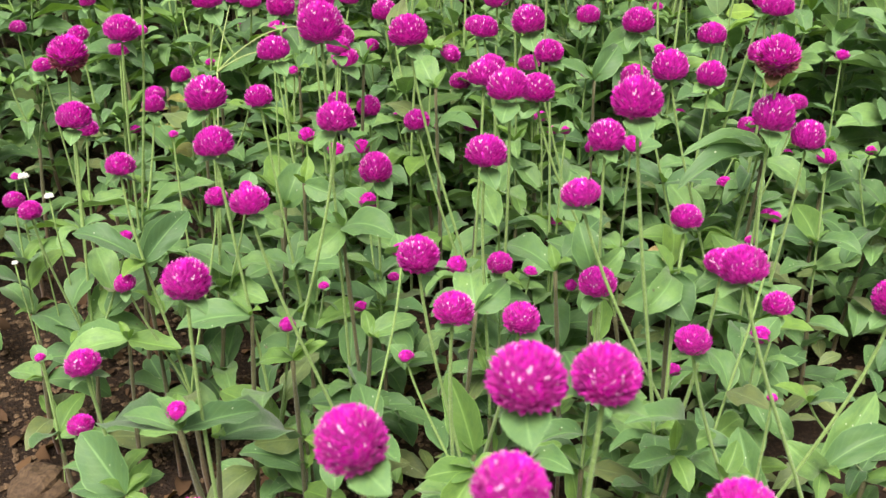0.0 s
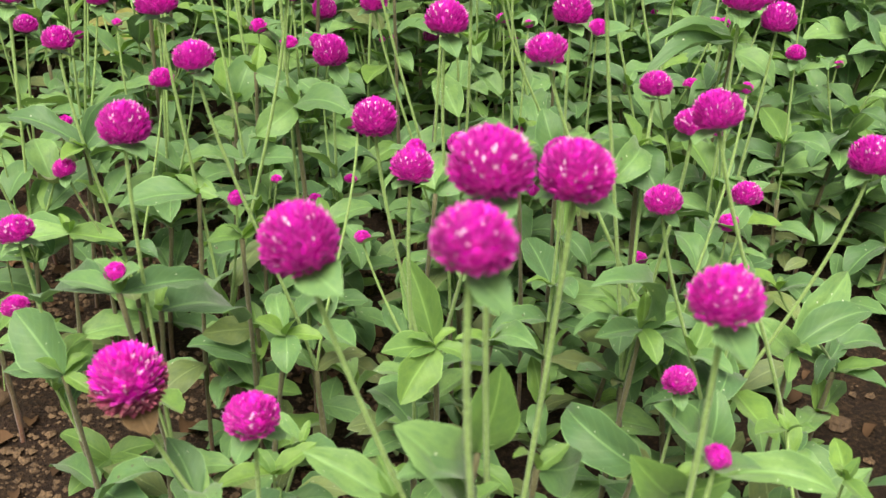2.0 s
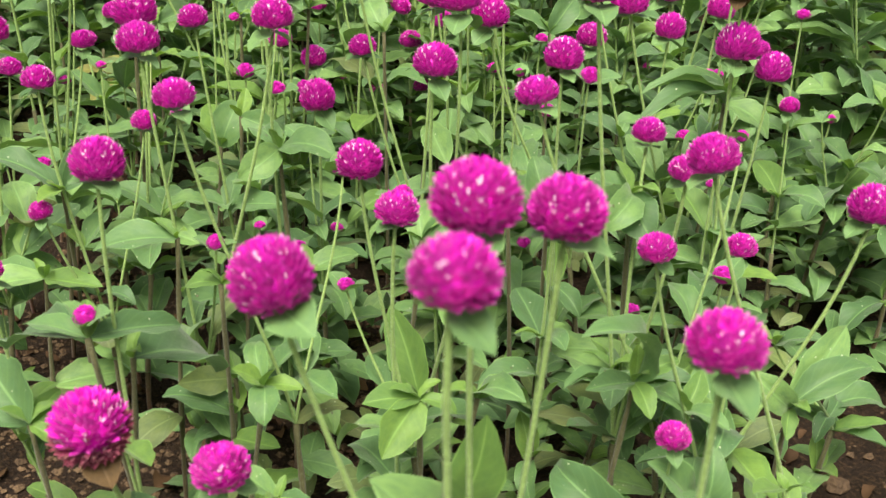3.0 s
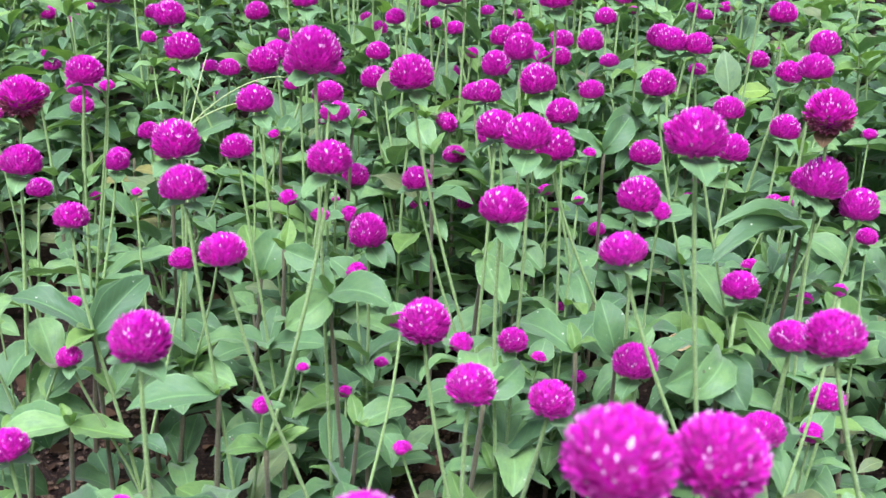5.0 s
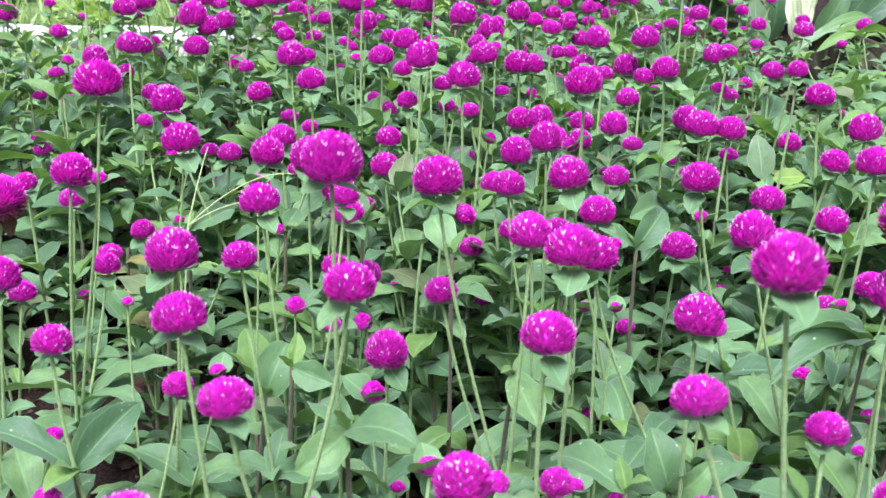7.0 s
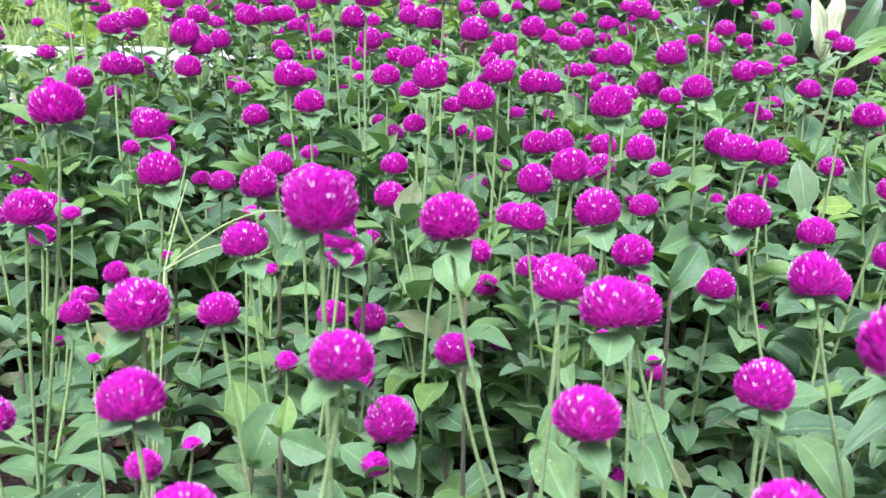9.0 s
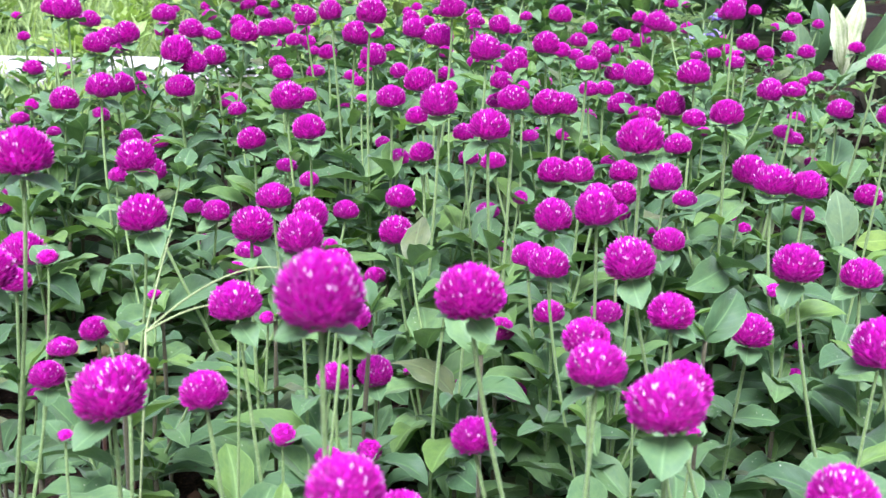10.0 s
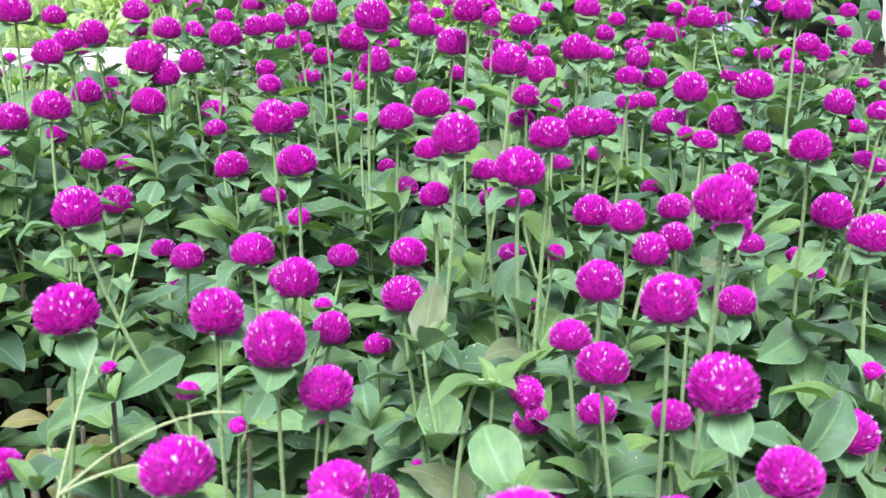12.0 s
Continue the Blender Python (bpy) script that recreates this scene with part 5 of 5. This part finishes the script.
corner_plant(0.70, 2.20, "garden plant with cream and green variegated leaves",
             ("cream_leaf", CREAM_LEAF, (0.695, 2.165, 0.315), (0.668, 2.15, 0.43), 1.1, (0, -1, 0.2)), ("cream_leaf", CREAM_LEAF, (0.7, 2.17, 0.325), (0.722, 2.16, 0.44), 1.2, (-0.2, -1, 0.2)),
             ("cream_leaf", CREAM_LEAF, (0.695, 2.16, 0.30), (0.697, 2.15, 0.39), 0.6, (0.2, -1, 0.1)), ("broad_leaf", BLUE_LEAF, (0.605, 2.1, 0.30), (0.59, 2.1, 0.405), 1.0, (0, -1, 0.2)),
             ("broad_leaf", BROAD_LEAF, (0.73, 2.18, 0.31), (0.79, 2.19, 0.44), 0.8, (-0.1, -1, 0.2)), ("broad_leaf", BROAD_LEAF, (0.65, 2.19, 0.31), (0.64, 2.2, 0.43), 1.1, (0.2, -1, 0.2)),
             ("broad_leaf", BROAD_LEAF, (0.74, 2.2, 0.3), (0.86, 2.2, 0.42), 0.8, (-0.2, -1, 0.4)), ("broad_leaf", RIM_LEAF, (0.72, 2.15, 0.31), (0.76, 2.12, 0.365), 1.0, (-0.3, -1, 0.5)),
             ("strap_leaf", STRAP_LEAF, (0.80, 2.09, 0.372), (0.700, 2.05, 0.345), 1.0, (0, -0.8, 1)), ("strap_leaf", STRAP_LEAF, (0.79, 2.08, 0.356), (0.694, 2.04, 0.308), 1.1, (0.1, -1, 0.8)))
corner_plant(0.765, 2.16, "dark plant with drooping brown dried leaves",
             ("dried_leaf", WITHER_LEAF, (0.750, 2.13, 0.345), (0.710, 2.08, 0.225), 1.5, (0, -1, 0.25)), ("dried_leaf", WITHER_LEAF, (0.765, 2.13, 0.34), (0.765, 2.09, 0.22), 1.4, (0.15, -1, 0.25)),
             ("dried_leaf", WITHER_LEAF, (0.775, 2.14, 0.335), (0.825, 2.1, 0.225), 1.3, (0.2, -1, 0.25)), ("broad_leaf", RIM_LEAF, (0.765, 2.12, 0.345), (0.665, 2.09, 0.295), 0.6, (0, -0.5, 1)),
             ("broad_leaf", RIM_LEAF, (0.765, 2.12, 0.35), (0.845, 2.1, 0.33), 0.6, (0, -0.5, 1)), ("broad_leaf", BROAD_LEAF, (0.785, 2.17, 0.33), (0.90, 2.18, 0.45), 0.8, (-0.2, -1, 0.3)))
broad_plant(0.64, 2.62, [("broad_leaf", BROAD_LEAF, 13, 0.28, 0.95)], "dark green broad-leaved plant beside the flower bed", 3)
broad_plant(1.18, 2.1, [("broad_leaf", BROAD_LEAF, 10, 0.3, 0.8)], "dark green broad-leaved plant beside the flower bed", 4)
for k, (bx, by) in enumerate(((0.42, 2.72), (1.12, 2.62), (0.9, 2.85), (1.38, 2.4), (0.22, 2.8))):
    broad_plant(bx, by, [("broad_leaf", BROAD_LEAF, 12, 0.2 + 0.02 * (k % 4), 0.75)], "dark green broad-leaved plant beside the flower bed", 5 + k)


# ---- small things in the bed ----
def grass_stalk():
    """A thin pale grass stem that forks into three bare strands, leaning over the leaves."""
    ob = new("grass_stalk")
    foot, fork = Vector((-0.225, 0.85, rise(-0.225, 0.85))), Vector((-0.195, 0.862, 0.325))
    ob.location = foot
    ends = [(Vector((-0.184, 0.888, 0.376)), 0.003), (Vector((-0.120, 0.856, 0.366)), 0.012), (Vector((-0.151, 0.850, 0.347)), 0.004)]
    v, f = tube(arc(Vector((0, 0, -0.004)), Vector((0.01, 0, 0.1)), fork - foot - Vector((0.004, 0, 0.06)), fork - foot, 8), [0.0008] * 9, 5)
    part("stem", finish("stem", v, f, [STRAW]), ob)
    for tip, sag in ends:
        way = tip - fork
        line = arc(fork - foot, fork - foot + way * 0.33 + Vector((0, 0, sag)), fork - foot + way * 0.7 + Vector((0, 0, sag * 1.2)), tip - foot, 12)
        v, f = tube(line, [0.00075 - 0.00003 * k for k in range(13)], 5)
        part("strand", finish("strand", v, f, [STRAW]), ob)
    return tagged(ob, "pale yellowish grass stalk forking into three thin strands", "grass stalk")


grass_stalk()


def tall_leaf_plant(x, y):
    """A bloomless amaranth shoot that holds one big pale leaf upright and a yellow-green one below it."""
    ob = new("leafy_shoot")
    soil = rise(x, y)
    ob.location = (x, y, soil - 0.006)
    rng = random.Random(17)
    top = Vector((0.311 - x, 1.16 - y, 0.300 - soil))
    line = arc(Vector((0, 0, 0)), Vector((0.004, 0.002, 0.08)), top * 0.7, top, 10)
    v, f = tube(line, [0.0022 - 0.0001 * k for k in range(11)], 6)
    part("stem", finish("stem", v, f, [STALK]), ob)
    part("leaf", leaf_mesh("leaf", PALE, 0.62, 0.35, 0.10, 0.02, 1.0, seed=90), ob, aim(top, Vector((-0.12, 0.12, 1)), Vector((0.25, -1, 0.2)), 0.046), "large pale green upright leaf")
    part("young_leaf", leaf_mesh("young_leaf", LIME, 0.6, 0.3, 0.12, 0.02, seed=91), ob, aim(top + Vector((0.006, -0.012, 0.004)), Vector((1, -0.2, 0.15)), Vector((-0.1, -0.9, 0.7)), 0.032), "yellow-green young leaf")
    leaves = []
    for k, step in enumerate((3, 5, 7)):
        leaf_pair(leaves, line[step], k * 1.5, 0.055 - 0.006 * k, 0.35, rng)
    set_leaves(ob, leaves, False)
    return tagged(ob, "bloomless amaranth shoot with one large pale upright leaf", "flower plant", "globe amaranths in the bed")


LIME = leaf_material("lime_leaf", (0.2, 0.34, 0.03), (0.18, 0.31, 0.03), (0.16, 0.28, 0.03), False, 0.3)
tall_leaf_plant(0.315, 1.17)


def yellowing_shoot(x, y, seed):
    """A low shaded shoot whose lower leaves have turned yellow."""
    ob = new("yellowing_shoot")
    soil = rise(x, y)
    ob.location = (x, y, soil - 0.006)
    rng = random.Random(seed)
    v, f = tube(arc(Vector((0, 0, 0)), Vector((0.003, 0, 0.05)), Vector((0, 0.004, 0.09)), Vector((0.004, 0, 0.15)), 8), [0.0026 - 0.0001 * k for k in range(9)], 6)
    part("stem", finish("stem", v, f, [STEM]), ob, None, "reddish brown woody stem")
    for k in range(6):
        a = k * 2.4 + rng.uniform(-0.3, 0.3)
        part("yellowed_leaf", AUTUMN_LEAF, ob, aim(Vector((0.002, 0, 0.07 + 0.013 * k)), Vector((math.cos(a), math.sin(a), 0.25)), Vector((0, -0.3, 1)), rng.uniform(0.035, 0.05)), "yellowed leaf")
    return tagged(ob, "bare shoot with a few yellowed leaves in the shade", "flower plant", "globe amaranths in the bed")


AUTUMN = leaf_material("autumn_leaf", (0.24, 0.25, 0.05), (0.2, 0.2, 0.045), (0.13, 0.15, 0.045))
AUTUMN_LEAF = leaf_mesh("yellowed_leaf", AUTUMN, 0.44, 0.7, 0.12, 0.03, seed=93)
yellowing_shoot(-0.352, 1.25, 4)
yellowing_shoot(-0.31, 1.2, 5)


def bent_flower(foot, bend, top, size):
    """A flower whose stalk has kinked over to one side."""
    ob = new("bent_amaranth")
    ob.location = foot
    foot, bend, top = Vector(foot), Vector(bend), Vector(top)
    rng = random.Random(8)
    a, b = bend - foot, top - foot
    line = arc(Vector((0, 0, -0.004)), a * 0.4, a * 0.9 + Vector((0, 0, 0.02)), a + (b - a) * 0.35 + Vector((0, 0, 0.012)), 10) + arc(a + (b - a) * 0.35 + Vector((0, 0, 0.012)), a + (b - a) * 0.55 + Vector((0, 0, 0.013)), b + Vector((-0.012, 0, 0.006)), b, 6)[1:]
    v, f = tube(line, [0.0016 - 0.00003 * k for k in range(len(line))], 6)
    part("stalk", finish("stalk", v, f, [STALK]), ob)
    bloom(ob, b, Vector((0.5, -0.2, 0.8)).normalized(), size, rng)
    leaves = []
    leaf_pair(leaves, a * 0.5, 0.4, 0.06, 0.3, rng)
    leaf_pair(leaves, a * 0.25, 1.9, 0.065, 0.2, rng)
    set_leaves(ob, leaves, False)
    return tagged(ob, "magenta globe amaranth whose pale stalk has bent over sideways", "flower plant", "globe amaranths in the bed")


bent_flower((-0.036, 1.020, 0.002), (-0.035, 1.020, 0.287), (0.007, 1.030, 0.288), 0.022)


def yellow_leaf(x, y, z):
    """A fallen curled yellow leaf with brown marks, caught among the stems."""
    mesh = leaf_mesh("fallen_leaf", YELLOWED, 0.62, 1.2, 0.3, 0.05, seed=71)
    ob = new("fallen_leaf", mesh)
    ob.matrix_world = aim(Vector((x - 0.012, y, z)), Vector((0.8, -0.25, 0.35)), Vector((0.1, -0.8, 0.6)), 0.022)
    return tagged(ob, "curled fallen yellow leaf with brown marks", "fallen leaf")


YELLOWED = leaf_material("yellowed_leaf", (0.5, 0.42, 0.19), (0.46, 0.37, 0.17), (0.42, 0.3, 0.13), True, 0.15, 0.6)
yellow_leaf(0.198, 0.831, 0.163)


def daisy(x, y, z, size, seed):
    """A tiny white weed flower on a thread of a stem."""
    rng = random.Random(seed)
    ob = new("white_weed_flower")
    ob.location = (x, y, rise(x, y))
    top = Vector((0, 0, z - rise(x, y)))
    v, f = tube(arc(Vector((0, 0, -0.004)), Vector((0.01, 0.01, top.z * 0.4)), top * 0.8, top, 8), [0.0007] * 9, 5)
    part("stalk", finish("stalk", v, f, [STALK]), ob)
    verts, faces = [], []
    for ring in range(2):
        for k in range(9):
            a = k * 0.698 + ring * 0.35
            way, nay = Vector((math.cos(a), math.sin(a), 0.25 + 0.5 * ring)).normalized(), Vector((-math.sin(a), math.cos(a), 0))
            s = len(verts)
            verts += [top, top + way * size * 0.35 + nay * size * 0.12, top + way * size * 0.5, top + way * size * 0.35 - nay * size * 0.12]
            faces.append((s, s + 1, s + 2, s + 3))
    part("petals", finish("petals", verts, faces, [SNOW], smooth=False), ob)
    return tagged(ob, "tiny white weed flower on a thin green stalk", "weed flower", "white weed flowers")


SNOW = petal_material("white_petal", (0.82, 0.82, 0.76), (0.72, 0.72, 0.64), 0.2)
for wx, wy, wz, ws in ((-0.322, 0.728, 0.285, 0.010), (-0.302, 0.72, 0.272, 0.009), (-0.33, 0.7, 0.225, 0.006)):
    daisy(wx, wy, wz, ws, 5)


def stone(x, y, size, seed):
    rng = random.Random(seed)
    bm = bmesh.new()
    bmesh.ops.create_icosphere(bm, subdivisions=3, radius=size / 2)
    for v in bm.verts:
        n = noise.noise(v.co * (3.2 / size) + Vector((seed, 0, 0))) * 0.3 + noise.noise(v.co * (9 / size)) * 0.14 + noise.noise(v.co * (22 / size)) * 0.05
        v.co *= 1 + n
        v.co.z *= 0.6
    mesh = bpy.data.meshes.new("stone")
    bm.to_mesh(mesh)
    bm.free()
    mesh.materials.append(ROCK)
    ob = new("stone", mesh)
    ob.matrix_world = pose(x, y, rise(x, y) + size * 0.12, 0, 0, rng.uniform(0, 360))
    return tagged(ob, "rough brown stone lying on the soil", "stone", "stones on the soil")


ROCK = stone_material("brown_rock", (0.13, 0.085, 0.045), (0.04, 0.026, 0.015), 60.0)
for k, (rx, ry, rs) in enumerate(((-0.352, 0.70, 0.05), (-0.29, 0.80, 0.022), (-0.42, 0.62, 0.03), (-0.25, 0.62, 0.018), (-0.2, 0.5, 0.016), (-0.33, 0.56, 0.022), (0.36, 0.66, 0.02), (0.33, 0.55, 0.015), (-0.18, 0.72, 0.015))):
    stone(rx, ry, rs, 40 + k)


def violet_flower(x, y, z, seed):
    """A small violet flower with round petals behind the bed."""
    rng = random.Random(seed)
    ob = new("violet_flower")
    ob.location = (x, y, rise(x, y))
    top = Vector((0, 0, z - rise(x, y)))
    v, f = tube(arc(Vector((0, 0, -0.004)), Vector((0.01, 0, top.z * 0.4)), top * 0.8, top, 8), [0.0015] * 9, 6)
    part("stalk", finish("stalk", v, f, [STALK]), ob)
    for k in range(6):
        a = k * 1.047 + rng.uniform(-0.2, 0.2)
        way = Vector((math.cos(a), math.sin(a) * 0.6 - 0.3, 0.5)).normalized()
        part("petal", VIOLET_PETAL, ob, aim(top, way, Vector((0, -0.5, 1)), 0.024))
    leaves = []
    for k in range(4):
        leaf_pair(leaves, top * (0.2 + 0.18 * k), k * 1.5, 0.06, 0.4, rng)
    set_leaves(ob, leaves, False)
    return tagged(ob, "small violet flower on a leafy stalk", "flower", "violet flowers behind the bed")


VIOLET_PETAL = leaf_mesh("petal", VIOLET, 0.75, 0.2, 0.08, 0.05, rows=5, cols=4, seed=80)
for k, (vx, vy, vz) in enumerate(((0.515, 2.38, 0.345), (0.53, 2.42, 0.375), (0.49, 2.4, 0.33))):
    violet_flower(vx, vy, vz, k)
